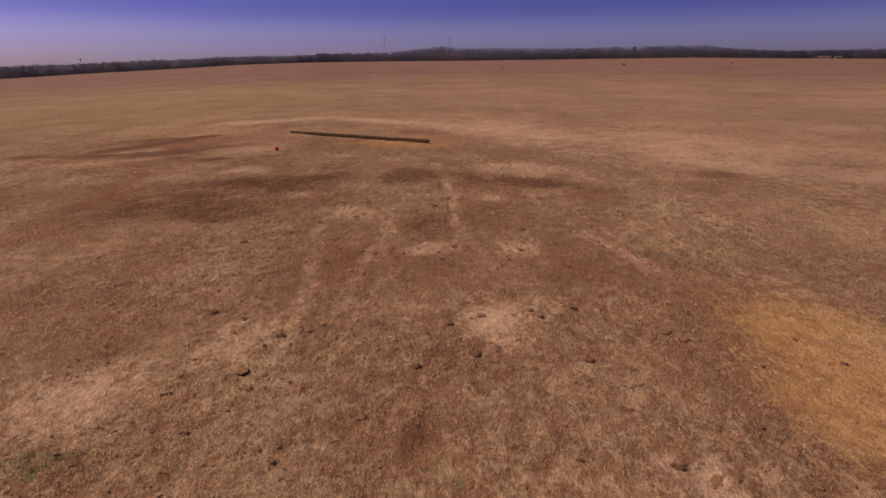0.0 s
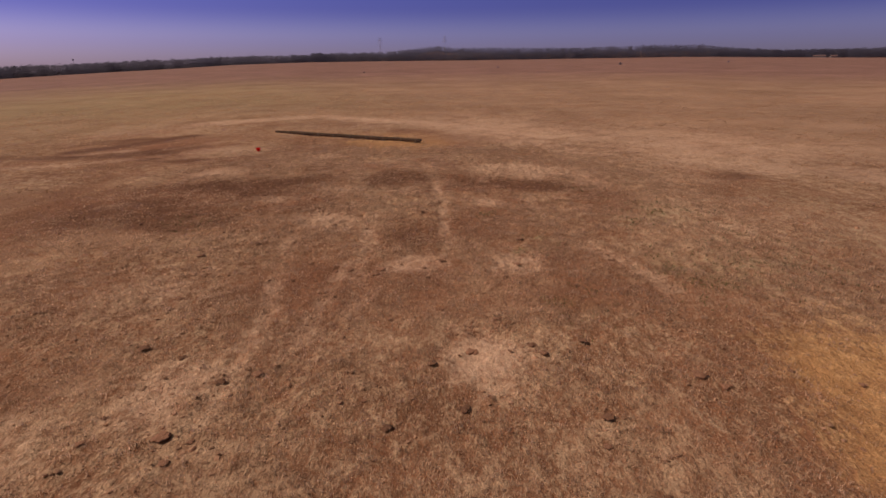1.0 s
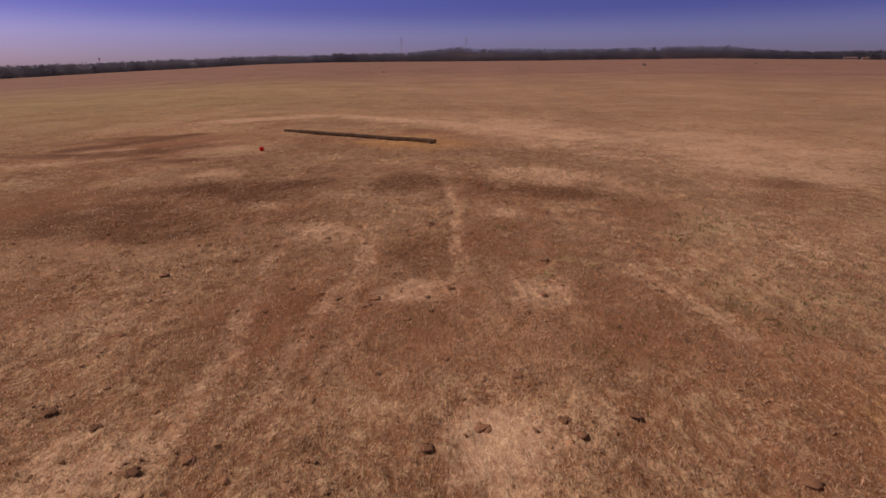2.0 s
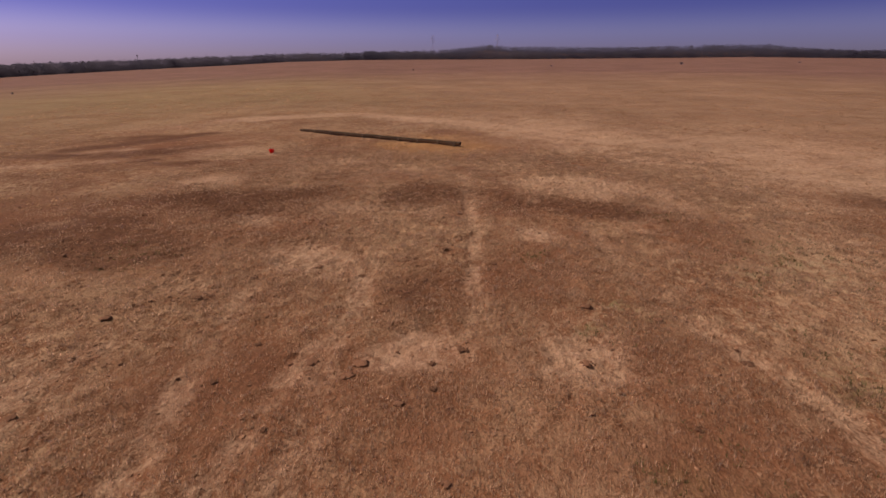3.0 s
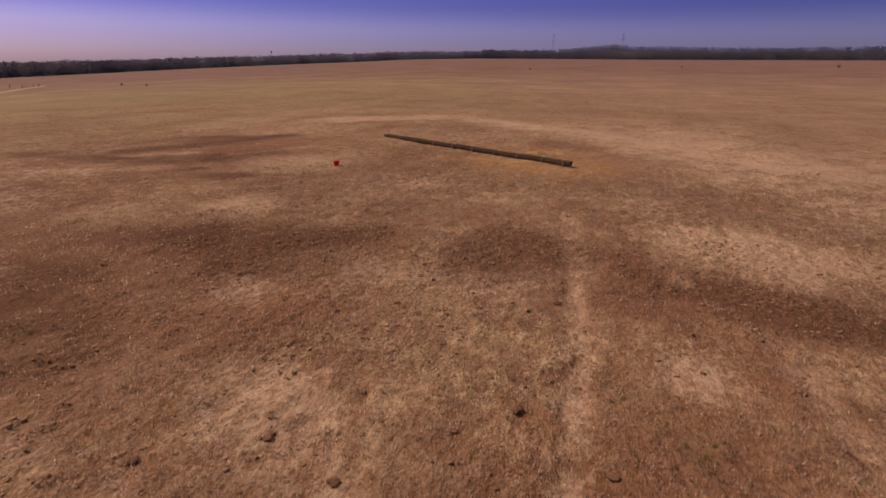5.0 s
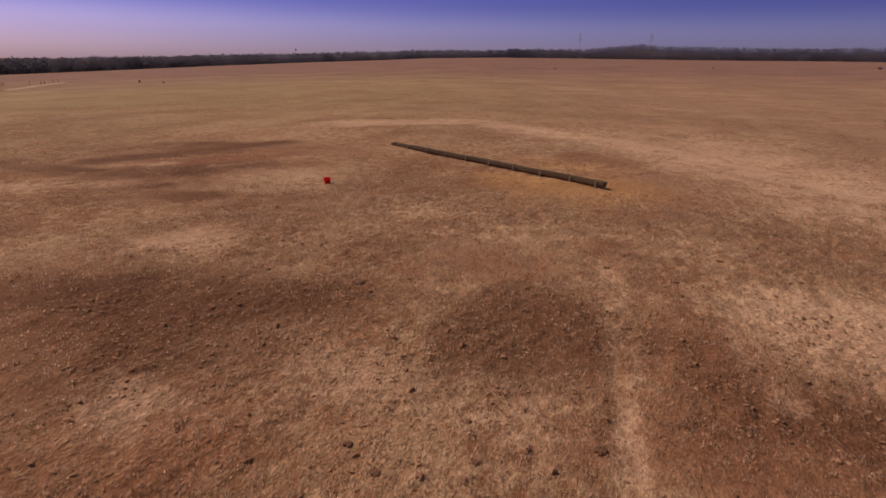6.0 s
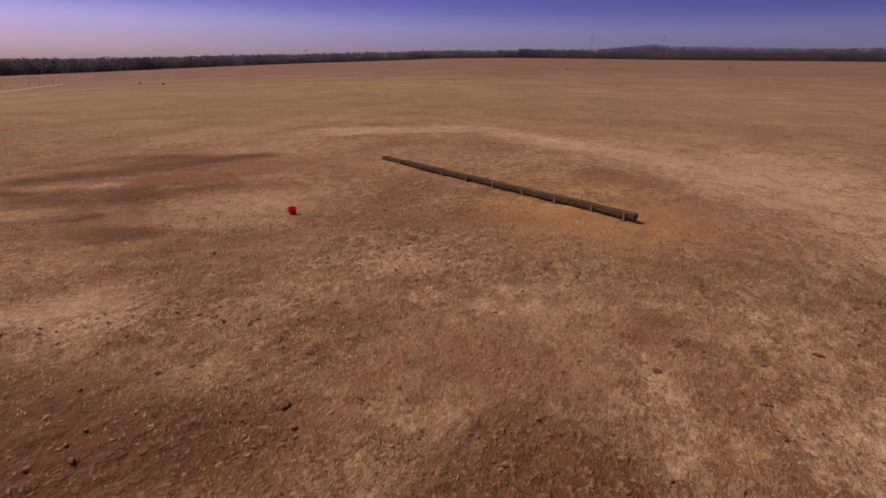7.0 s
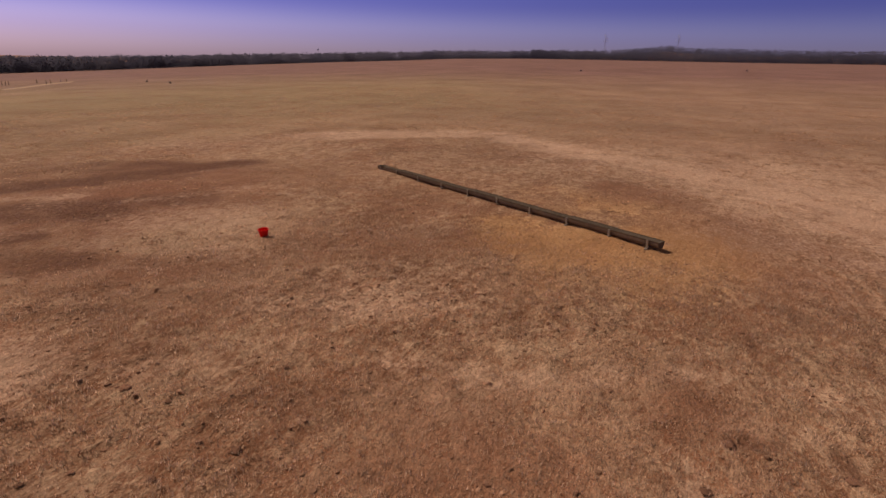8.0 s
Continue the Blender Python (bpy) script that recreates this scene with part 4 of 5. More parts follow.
# ---------------------------------------------------------------- woods along the field's edge
def wood(name, az_low, az_high, count, depth, height, pine_share, label, material_leaf, material_pine):
    rng = np.random.default_rng(7 + count)
    az = rng.uniform(az_low, az_high, count)
    edge = np.interp(az, FIELD_AZ, FIELD_R)
    r = edge + 4 + depth * rng.uniform(0, 1, count) ** 1.9
    x, y = np.sin(np.radians(az)) * r, np.cos(np.radians(az)) * r + 15
    z = land(x, y)
    tall = height * rng.normal(1.0, 0.055, count).clip(0.6, 1.3) * (0.93 + 0.14 * value_noise(az * 1.7, r / 60, 9))
    under = rng.uniform(0, 1, count) < 0.5
    tall = np.where(under, tall * rng.uniform(0.22, 0.6, count), tall)
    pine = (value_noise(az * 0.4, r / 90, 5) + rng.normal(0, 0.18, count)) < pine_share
    # trunks: three-sided tapered stems
    ang = np.arange(3) * 2 * np.pi / 3
    ring = np.stack([np.cos(ang), np.sin(ang)], -1)
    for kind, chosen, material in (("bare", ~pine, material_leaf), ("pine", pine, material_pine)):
        cx, cy, cz, ch = x[chosen], y[chosen], z[chosen], tall[chosen]
        if not len(cx):
            continue
        n, blades = len(cx), 38
        u = rng.uniform(0, 1, (n, blades))
        theta = rng.uniform(0, 2 * np.pi, (n, blades))
        if kind == "pine":
            width = (0.2 + 0.3 * (1 - u)) * ch[:, None] * rng.uniform(0.5, 1.1, (n, blades))
            rise = 0.03 + 0.97 * u
        else:
            width = 0.42 * np.sqrt(np.clip(1 - (2 * u - 1) ** 2, 0.02, 1)) * ch[:, None] * rng.uniform(0.3, 1.1, (n, blades))
            rise = 0.02 + 0.98 * u
        px, py = cx[:, None] + width * np.cos(theta), cy[:, None] + width * np.sin(theta)
        pz = cz[:, None] + rise * ch[:, None]
        size = rng.uniform(0.4, 0.85, (n, blades, 1)) * (ch[:, None, None] / 11)
        mid = np.stack([px, py, pz], -1)
        corners = mid[:, :, None, :] + rng.normal(0, 1, (n, blades, 3, 3)) * size[..., None] * np.array([1, 1, 0.7])
        side = np.cross(corners[:, :, 1] - corners[:, :, 0], corners[:, :, 2] - corners[:, :, 0])
        away = side[..., 1] - 0.2 * side[..., 2] > 0
        corners[away] = corners[away][:, ::-1]
        verts = corners.reshape(-1, 3)
        stem0 = np.stack([cx[:, None] + ring[:, 0] * 0.16, cy[:, None] + ring[:, 1] * 0.16, np.repeat(cz[:, None] - 0.5, 3, 1)], -1)
        stem1 = np.stack([cx, cy, cz + ch * 0.7], -1)[:, None]
        stems = np.concatenate([stem0, stem1], 1).reshape(-1, 3)
        base = np.arange(n)[:, None] * 4 + len(verts)
        sides = np.concatenate([base + np.array([[0, 1, 3]]), base + np.array([[1, 2, 3]]), base + np.array([[2, 0, 3]])], 0)
        faces = np.concatenate([np.arange(len(verts)).reshape(-1, 3), sides], 0)
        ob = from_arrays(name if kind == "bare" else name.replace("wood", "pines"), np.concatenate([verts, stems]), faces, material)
        soft = rng.normal(0, 0.05, (len(ob.data.vertices), 3)) + np.array([0.1, -0.75, 0.5])
        ob.data.polygons.foreach_set("use_smooth", np.full(len(ob.data.polygons), True))
        ob.data.normals_split_custom_set_from_vertices((soft / np.linalg.norm(soft, axis=1)[:, None]).tolist())
        tagged(ob, label if kind == "bare" else label.replace("bare", "evergreen pine"), "woods", kind="stuff")


wood("edge_wood", -82, -11.5, 7000, 90, 9.4, 0.3, "dark belt of bare woods along the field edge", MAT_HAZED_WOODS, MAT_HAZED_PINE)
# Larger share of the darker haze-tinted pines, so the hills turn darker and bluer.
wood("hill_wood", -12.5, 62, 13000, 230, 11.5, 0.75, "far bare woods on low hills beyond the field", MAT_HAZED_WOODS, MAT_HAZED_PINE)


# ---------------------------------------------------------------- far landmarks
def spot(az, r):
    x, y = math.sin(radians(az)) * r, math.cos(radians(az)) * r + 15
    return x, y, float(land(x, y))


def pylon(az, r, height):
    x, y, z = spot(az, r)
    ob = tagged(new("power_pylon"), "tall grey lattice steel power pylon above the woods", "pylon", "power pylons")
    ob.matrix_world = pose(x, y, z, 0, 0, -az)
    wide, waist = 4.2, 0.9
    for sx in (-1, 1):
        for sy in (-1, 1):
            bm = bmesh.new()
            bar(bm, (sx * wide, sy * wide, -1), (sx * waist, sy * waist, height * 0.7), 0.13, 4)
            bar(bm, (sx * waist, sy * waist, height * 0.7), (sx * 0.3, sy * 0.3, height), 0.1, 4)
            part("leg", bm, MAT_HAZED_LATTICE, ob)
    for level in range(9):
        bm = bmesh.new()
        z0, z1 = height * level / 10, height * (level + 1) / 10
        w0 = max(0.5, wide + (waist - wide) * min(1, z0 / (height * 0.7)))
        w1 = max(0.5, wide + (waist - wide) * min(1, z1 / (height * 0.7)))
        for sy in (-1, 1):
            bar(bm, (-w0, sy * w0, z0), (w1, sy * w1, z1), 0.09, 4)
            bar(bm, (w0, sy * w0, z0), (-w1, sy * w1, z1), 0.09, 4)
            bar(bm, (sy * w0, -w0, z0), (sy * w1, w1, z1), 0.09, 4)
            bar(bm, (sy * w0, w0, z0), (sy * w1, -w1, z1), 0.09, 4)
        part("brace", bm, MAT_HAZED_LATTICE, ob)
    for h, reach in ((0.70, 7.5), (0.81, 6.0), (0.92, 4.5)):
        bm = bmesh.new()
        for sx in (-1, 1):
            bar(bm, (0, 0.5, height * h), (sx * reach, 0, height * h), 0.2, 4)
            bar(bm, (0, -0.5, height * h), (sx * reach, 0, height * h), 0.2, 4)
            bar(bm, (0, 0, height * h + 2.2), (sx * reach, 0, height * h), 0.16, 4)
        part("crossarm", bm, MAT_HAZED_LATTICE, ob)


pylon(-5.9, 1560, 61)
pylon(0.4, 1600, 54)


def mast(az, r, height):
    x, y, z = spot(az, r)
    ob = tagged(new("mast"), "slim dark mast standing above the tree tops", "mast")
    ob.location = (x, y, z)
    bm = bmesh.new()
    bar(bm, (0, 0, -1), (0, 0, height), 0.28, 8, 0.6)
    part("pole", bm, MAT_HAZED_LATTICE, ob)
    bm = bmesh.new()
    box(bm, (1.3, 1.0, 1.5), Matrix.Translation((0, 0, height - 0.7)), 0.1)
    part("head", bm, MAT_HAZED_LATTICE, ob)


mast(-32.6, 680, 14.5)


def farmhouse(az, r, length, turn):
    x, y, z = spot(az, r)
    ob = tagged(new("farm_building"), "long pale farm building with a red roof", "building", "far farm buildings")
    ob.matrix_world = pose(x, y, z - 0.2, 0, 0, turn) @ Matrix.Diagonal((1, 0.8, 0.6, 1))
    bm = bmesh.new()
    box(bm, (length, 9, 4.2), Matrix.Translation((0, 0, 2.1)))
    part("wall", bm, MAT_HAZED_WALL, ob)
    bm = bmesh.new()
    for s in (-1, 1):
        box(bm, (length + 0.8, 5.6, 0.22), pose(0, s * 2.45, 5.35, -s * 26, 0, 0))
    part("roof", bm, MAT_HAZED_ROOF, ob)
    for k in range(int(length // 4)):
        bm = bmesh.new()
        box(bm, (1.3, 0.08, 1.3), Matrix.Translation((-length / 2 + 2 + 4 * k, -4.52, 2.2)), 0.02)
        part("window", bm, MAT_PANE, ob)


farmhouse(33.2, 1092, 17, -30)
farmhouse(34.2, 1095, 9, -20)


def shrub(az, r, size, seed):
    x, y, z = spot(az, r)
    rng = np.random.default_rng(seed)
    ob = tagged(new("lone_shrub"), "small dark bare shrub standing alone in the field", "shrub", "lone shrubs")
    ob.location = (x, y, z)
    bm = bmesh.new()
    for k in range(6):
        a = rng.uniform(0, 6.28)
        bar(bm, (0, 0, -0.05), (math.cos(a) * size * 0.4, math.sin(a) * size * 0.4, size * rng.uniform(0.6, 1.0)), 0.035, 4, 0.4)
    part("stem", bm, MAT_BARK, ob)
    mid = rng.normal(0, 1, (130, 1, 3)) * np.array([0.3, 0.3, 0.24]) * size + np.array([0, 0, size * 0.55])
    tri = mid + rng.normal(0, 0.10, (130, 3, 3)) * size
    tri[..., 2] = np.abs(tri[..., 2])
    crown = from_arrays("twigs", tri.reshape(-1, 3), np.arange(390).reshape(-1, 3), MAT_HAZED_WOODS)
    crown.parent = ob
    tagged(crown, kind="stuff")


shrub(17.63, 404, 1.8, 1)
shrub(26.85, 489, 1.2, 2)
shrub(-44.81, 170, 0.5, 3)
shrub(-42.84, 157, 0.4, 4)
shrub(-7.79, 263, 0.7, 5)
shrub(5.83, 359, 0.9, 6)


def fence_post(x, y, lean):
    z = float(land(x, y))
    bm = bmesh.new()
    bar(bm, (0, 0, -0.3), (lean, 0, 0.95), 0.07, 8, 0.85)
    ob = part("fence_post", bm, MAT_WOOD)
    ob.location = (x, y, z)
    tagged(ob, "weathered wooden fence post beside the sandy track", "post", "track fence posts")


fence_post(-140.6, 115.3, -0.03)
fence_post(-139.4, 115.3, 0.05)
fence_post(-142.5, 117.9, -0.04)
fence_post(-147.1, 127.4, 0.01)
fence_post(-135.3, 121.6, 0.08)
fence_post(-138.1, 124.6, -0.08)
fence_post(-143.4, 130.9, -0.09)
fence_post(-146.0, 134.3, -0.05)


def sandy_track(width, *places):
    """A worn track that winds over the field, laid on the ground."""
    verts, faces = [], []
    steps = 14
    for (ax, ay), (cx, cy) in zip(places, places[1:]):
        d = math.hypot(cx - ax, cy - ay)
        nx, ny = -(cy - ay) / d, (cx - ax) / d
        for k in range(steps):
            f = k / steps
            w = width * (0.8 + 0.5 * noise.noise((ax + f * 9, ay, 0.0)))
            mx, my = ax + (cx - ax) * f, ay + (cy - ay) * f
            row = [(mx + nx * w * s, my + ny * w * s) for s in (-0.5, -0.2, 0.2, 0.5)]
            base = len(verts)
            verts += [(x, y, float(land(x, y)) + (0.10 if abs(s) < 0.3 else 0.02)) for (x, y), s in zip(row, (-0.5, -0.2, 0.2, 0.5))]
            if base:
                faces += [(base - 4 + i, base - 3 + i, base + 1 + i, base + i) for i in range(3)]
    ob = from_arrays("sandy_track", verts, faces, MAT_TRACK, True)
    tagged(ob, "pale sandy wheel track across the dry field", "track", kind="structure")


sandy_track(2.0, (-115.3, 99.2), (-119.8, 105.1), (-128.3, 114.1), (-138.1, 124.6), (-148.3, 137.8))


# ---------------------------------------------------------------- feeding trough
def feeding_trough():
    east, west = Vector((-1.28, 47.78, 0)), Vector((-15.1, 55.75, 0))
    along = west - east
    length = along.length
    ob = tagged(new("feeding_trough"), "long weathered grey half-pipe feeding trough on low steel cradles", "trough")
    ob.matrix_world = Matrix.Translation((*east.xy, 0.02)) @ Matrix.Rotation(math.atan2(along.y, along.x), 4, "Z")
    radius, wall, floor_z, lip = 0.165, 0.018, 0.03, 0.06
    sections, steps = 9, 12
    each = length / sections

    def profile(x, r, sag, upside=False):
        """Across the trough: a lip, the round belly, a lip."""
        arc = [(x, -math.cos(math.pi * i / steps) * r, floor_z + radius - math.sin(math.pi * i / steps) * r + sag) for i in range(steps + 1)]
        top = floor_z + radius + lip + sag
        row = [(x, -r - 0.012, top)] + arc + [(x, r + 0.012, top)]
        return row[::-1] if upside else row

    for k in range(sections):
        bm = bmesh.new()
        x0, x1 = k * each + 0.01, (k + 1) * each - 0.01
        sag = 0.014 * math.sin(k * 2.1)
        rows = [[bm.verts.new(p) for p in profile(x, radius, sag) + profile(x, radius - wall, sag, True)] for x in (x0, x0 + each / 3, x0 + each * 2 / 3, x1)]
        for a, c in zip(rows, rows[1:]):
            for i in range(len(a)):
                j = (i + 1) % len(a)
                bm.faces.new((a[i], c[i], c[j], a[j]))
        bm.faces.new(rows[0])
        bm.faces.new(list(reversed(rows[-1])))
        bmesh.ops.recalc_face_normals(bm, faces=bm.faces)
        section = part("section", bm, MAT_TROUGH, ob)
        for s in (-1, 1):
            bm = bmesh.new()
            z = floor_z + radius + lip + sag
            bar(bm, (x0, s * (radius + 0.004), z), (x1, s * (radius + 0.004), z), 0.014, 8)
            # Rim takes the dark feed tone, painting the trough's shaded inside line.
            part("rim", bm, MAT_FEED_SHADE, section, "rim coloured dark as the shade inside the trough")
    for k in range(sections + 1):
        x = min(max(k * each, 0.36), length - 0.3)
        for s in (-1, 1):
            bm = bmesh.new()
            box(bm, (0.075, 0.03, 0.30), pose(x, s * (radius + 0.035), 0.12, s * -3, 0, 0), 0.007)
            box(bm, (0.075, 0.14, 0.025), Matrix.Translation((x, s * (radius + 0.08), -0.012)), 0.006)
            part("upright", bm, MAT_STEEL, ob, "galvanised steel upright")
        bm = bmesh.new()
        box(bm, (0.07, 2 * radius + 0.04, 0.04), Matrix.Translation((x, 0, 0.02)), 0.006)
        part("crossbar", bm, MAT_STEEL, ob, "galvanised steel crossbar")
    for x in (0.0, length):
        bm = bmesh.new()
        face = bm.faces.new([bm.verts.new(p) for p in profile(x, radius + 0.006, 0)])
        out = bmesh.ops.extrude_face_region(bm, geom=[face])
        bmesh.ops.translate(bm, verts=[v for v in out["geom"] if isinstance(v, bmesh.types.BMVert)], vec=(0.03 if x == 0 else -0.03, 0, 0))
        bmesh.ops.recalc_face_normals(bm, faces=bm.faces)
        part("end_plate", bm, MAT_TROUGH, ob)
    bm = bmesh.new()
    grid = bmesh.ops.create_grid(bm, x_segments=90, y_segments=5, size=0.5)
    for v in grid["verts"]:
        x, y = (v.co.x + 0.5) * (length - 0.2) + 0.1, v.co.y * 0.26
        v.co = (x, y, floor_z + 0.10 + 0.03 * noise.noise((x * 2.3, y * 5, 1.0)) + 0.02 * noise.noise((x * 8, y * 9, 4.0)))
    part("feed", bm, MAT_FEED_SHADE, ob, "leftover brown feed, toned dark for interior shade")


feeding_trough()


def feed_bucket(x, y):
    z = float(surface(np.array([x]), np.array([y]))[0])
    ob = tagged(new("bucket"), "bright red plastic feed bucket standing on bare ground", "bucket")
    ob.matrix_world = pose(x, y, z - 0.01, 4, -3, 30) @ Matrix.Diagonal((0.86, 0.86, 0.78, 1))
    bm = bmesh.new()
    profile = [(0.0, 0.012), (0.135, 0.012), (0.185, 0.30), (0.2, 0.305), (0.2, 0.32), (0.178, 0.32), (0.128, 0.03), (0.0, 0.03)]
    rings = []
    for r, h in profile:
        rings.append([bm.verts.new((max(r, 0.001) * math.cos(a * math.pi / 14), max(r, 0.001) * math.sin(a * math.pi / 14), h)) for a in range(28)])
    for a, c in zip(rings, rings[1:]):
        for i in range(28):
            bm.faces.new((a[i], a[(i + 1) % 28], c[(i + 1) % 28], c[i]))
    bmesh.ops.recalc_face_normals(bm, faces=bm.faces)
    part("tub", bm, MAT_RED, ob)
    bm = bmesh.new()
    last = None
    for k in range(13):
        a = math.pi * k / 12
        p = (0.2 * math.cos(a), 0.17 * math.sin(a), 0.30 + 0.05 * math.sin(a))
        if last:
            bar(bm, last, p, 0.006, 6)
        last = p
    part("handle", bm, MAT_STEEL, ob, "bent steel wire handle")


feed_bucket(-13.06, 43.78)


# ---------------------------------------------------------------- dung pats and clods
def pat_mesh(seed):
    """A low, ragged pat; every other one has broken into pieces."""
    rng = np.random.default_rng(40 + seed)
    bm = bmesh.new()
    pieces = [(0.0, 0.0, 1.0)] if seed % 2 == 0 else [(0.0, 0.0, 0.72)] + [(0.75 * math.cos(a), 0.75 * math.sin(a), rng.uniform(0.22, 0.45)) for a in rng.uniform(0, 6.28, 4)]
    for k, (cx, cy, size) in enumerate(pieces):
        made = bmesh.ops.create_uvsphere(bm, u_segments=13, v_segments=7, radius=1.0)
        shift = Vector((seed * 7.1, k * 4.7, seed * 3.3))
        for v in made["verts"]:
            p = v.co.copy()
            k2 = 1 + 0.55 * noise.noise(p * 1.4 + shift) + 0.32 * noise.noise(p * 3.6 + shift)
            tall = 0.13 + 0.13 * noise.noise(p * 2.6 + shift)
            v.co = Vector((cx + p.x * k2 * size, cy + p.y * k2 * size * 0.85, max(p.z, -0.3) * k2 * tall * (0.5 + 0.5 * size)))
    for f in bm.faces:
        f.smooth = f.index % 3 != 0
    me = bpy.data.meshes.new("dung_pat")
    bm.to_mesh(me)
    bm.free()
    me.materials.append(MAT_DUNG)
    return me


PATS = [pat_mesh(k) for k in range(8)]


def pat(x, y, r, k):
    ob = new("dung_pat", PATS[k % 8])
    z = float(surface(np.array([x]), np.array([y]))[0])
    ob.matrix_world = pose(x, y, z + 0.02, 0, 0, 47 * k) @ Matrix.Diagonal((r, r, r, 1))
    tagged(ob, "dried dark brown dung pat on the trodden pasture", "dung pat", "dung pats")


pat(1.0, 13.1, 0.16, 1)
pat(0.2, 12.5, 0.12, 2)
pat(2.0, 10.3, 0.06, 3)
pat(3.2, 10.6, 0.11, 4)
pat(0.8, 10.9, 0.14, 5)
pat(5.3, 11.9, 0.14, 6)
pat(5.6, 11.5, 0.12, 7)
pat(7.1, 12.0, 0.07, 8)
pat(8.1, 11.5, 0.08, 9)
pat(8.5, 10.4, 0.08, 10)
pat(3.8, 7.3, 0.13, 11)
pat(4.3, 7.0, 0.13, 12)
pat(5.7, 6.8, 0.08, 13)
pat(5.6, 8.3, 0.08, 14)
pat(3.5, 8.8, 0.06, 15)
pat(3.0, 9.9, 0.07, 16)
pat(2.3, 13.2, 0.12, 17)
pat(2.5, 12.8, 0.10, 18)
pat(-5.4, 10.8, 0.07, 19)
pat(-4.1, 10.2, 0.14, 20)
pat(-3.6, 10.1, 0.07, 21)
pat(-3.8, 9.6, 0.08, 22)
pat(-5.3, 10.0, 0.08, 23)
pat(-5.9, 13.2, 0.11, 24)
pat(-5.0, 12.9, 0.11, 25)
pat(-3.2, 12.2, 0.13, 26)
pat(-10.7, 13.8, 0.11, 27)
pat(-4.9, 7.6, 0.07, 28)
pat(-1.4, 8.6, 0.11, 29)
pat(-1.4, 18.1, 0.13, 30)
pat(-3.9, 19.9, 0.08, 31)
pat(-0.8, 14.6, 0.06, 32)
pat(2.7, 18.4, 0.13, 33)
pat(3.1, 21.0, 0.14, 34)
pat(5.4, 21.1, 0.11, 35)
pat(4.5, 20.4, 0.11, 36)
pat(5.1, 20.4, 0.05, 37)
pat(4.2, 17.2, 0.07, 38)
pat(4.0, 16.5, 0.06, 39)
pat(5.6, 18.6, 0.11, 40)
pat(5.6, 19.1, 0.06, 41)
pat(3.1, 17.4, 0.05, 42)
pat(-1.5, 17.6, 0.13, 43)
pat(-2.3, 18.1, 0.12, 44)
pat(-2.7, 18.0, 0.07, 45)
pat(-3.6, 18.7, 0.07, 46)
pat(-5.0, 19.1, 0.08, 47)
pat(-5.9, 20.8, 0.10, 48)
pat(-2.4, 16.0, 0.07, 49)
pat(-7.3, 19.5, 0.13, 50)
pat(-6.4, 17.9, 0.11, 51)
pat(-6.4, 16.0, 0.08, 52)
pat(-3.8, 17.3, 0.08, 53)
pat(-0.5, 16.8, 0.08, 54)
pat(0.3, 16.8, 0.06, 55)
pat(-1.4, 20.5, 0.10, 56)
pat(-3.7, 23.1, 0.13, 57)
pat(-5.1, 22.1, 0.11, 58)
pat(-0.1, 18.2, 0.08, 59)
pat(-0.0, 17.3, 0.07, 60)
pat(0.4, 15.1, 0.08, 61)
pat(1.7, 14.5, 0.10, 62)
pat(0.4, 18.7, 0.12, 63)
pat(-1.0, 11.2, 0.05, 64)
pat(-3.8, 11.9, 0.12, 65)
pat(-0.5, 10.4, 0.10, 66)
pat(-4.3, 13.4, 0.07, 67)
pat(3.4, 13.3, 0.10, 68)
pat(-2.4, 22.6, 0.10, 69)
pat(-1.9, 21.9, 0.06, 70)
pat(-1.1, 21.5, 0.07, 71)
pat(1.0, 23.7, 0.08, 72)
pat(-1.2, 24.0, 0.07, 73)
pat(-0.4, 24.7, 0.10, 74)
pat(-2.4, 27.7, 0.07, 75)
pat(-5.3, 23.0, 0.10, 76)
pat(-3.6, 28.0, 0.08, 77)
pat(-2.2, 29.1, 0.08, 78)
pat(-1.8, 28.2, 0.08, 79)
pat(-3.0, 27.6, 0.07, 80)
pat(-0.2, 29.1, 0.11, 81)
pat(-6.2, 33.5, 0.12, 82)
pat(-6.8, 35.2, 0.10, 83)
pat(1.3, 37.9, 0.10, 84)
pat(1.1, 36.5, 0.11, 85)
pat(1.2, 35.5, 0.06, 86)
pat(-2.2, 36.2, 0.06, 87)
pat(-0.6, 36.9, 0.08, 88)
pat(-9.5, 35.7, 0.11, 89)
pat(-12.2, 33.8, 0.07, 90)
pat(2.4, 38.8, 0.11, 91)
pat(3.8, 41.7, 0.10, 92)
pat(-7.4, 34.3, 0.07, 93)
pat(-7.6, 33.3, 0.06, 94)
pat(-4.7, 34.6, 0.05, 95)
pat(-8.6, 35.7, 0.06, 96)
pat(-8.9, 33.6, 0.06, 97)
pat(-0.2, 38.1, 0.11, 98)
pat(-3.3, 35.9, 0.05, 99)
pat(-7.5, 37.3, 0.05, 100)
pat(-8.5, 34.0, 0.05, 101)
pat(3.9, 38.8, 0.07, 102)
pat(4.2, 37.7, 0.06, 103)
pat(4.1, 43.5, 0.06, 104)
pat(-3.4, 42.1, 0.05, 105)
pat(-3.5, 41.2, 0.06, 106)
pat(0.4, 42.4, 0.06, 107)
pat(0.5, 41.8, 0.06, 108)
pat(-2.0, 39.0, 0.06, 109)


# ---------------------------------------------------------------- crumbs and dead grass
def scatter(count, seed, low_x, high_x, low_y, high_y):
    rng = np.random.default_rng(seed)
    return rng, rng.uniform(low_x, high_x, count), rng.uniform(low_y, high_y, count)


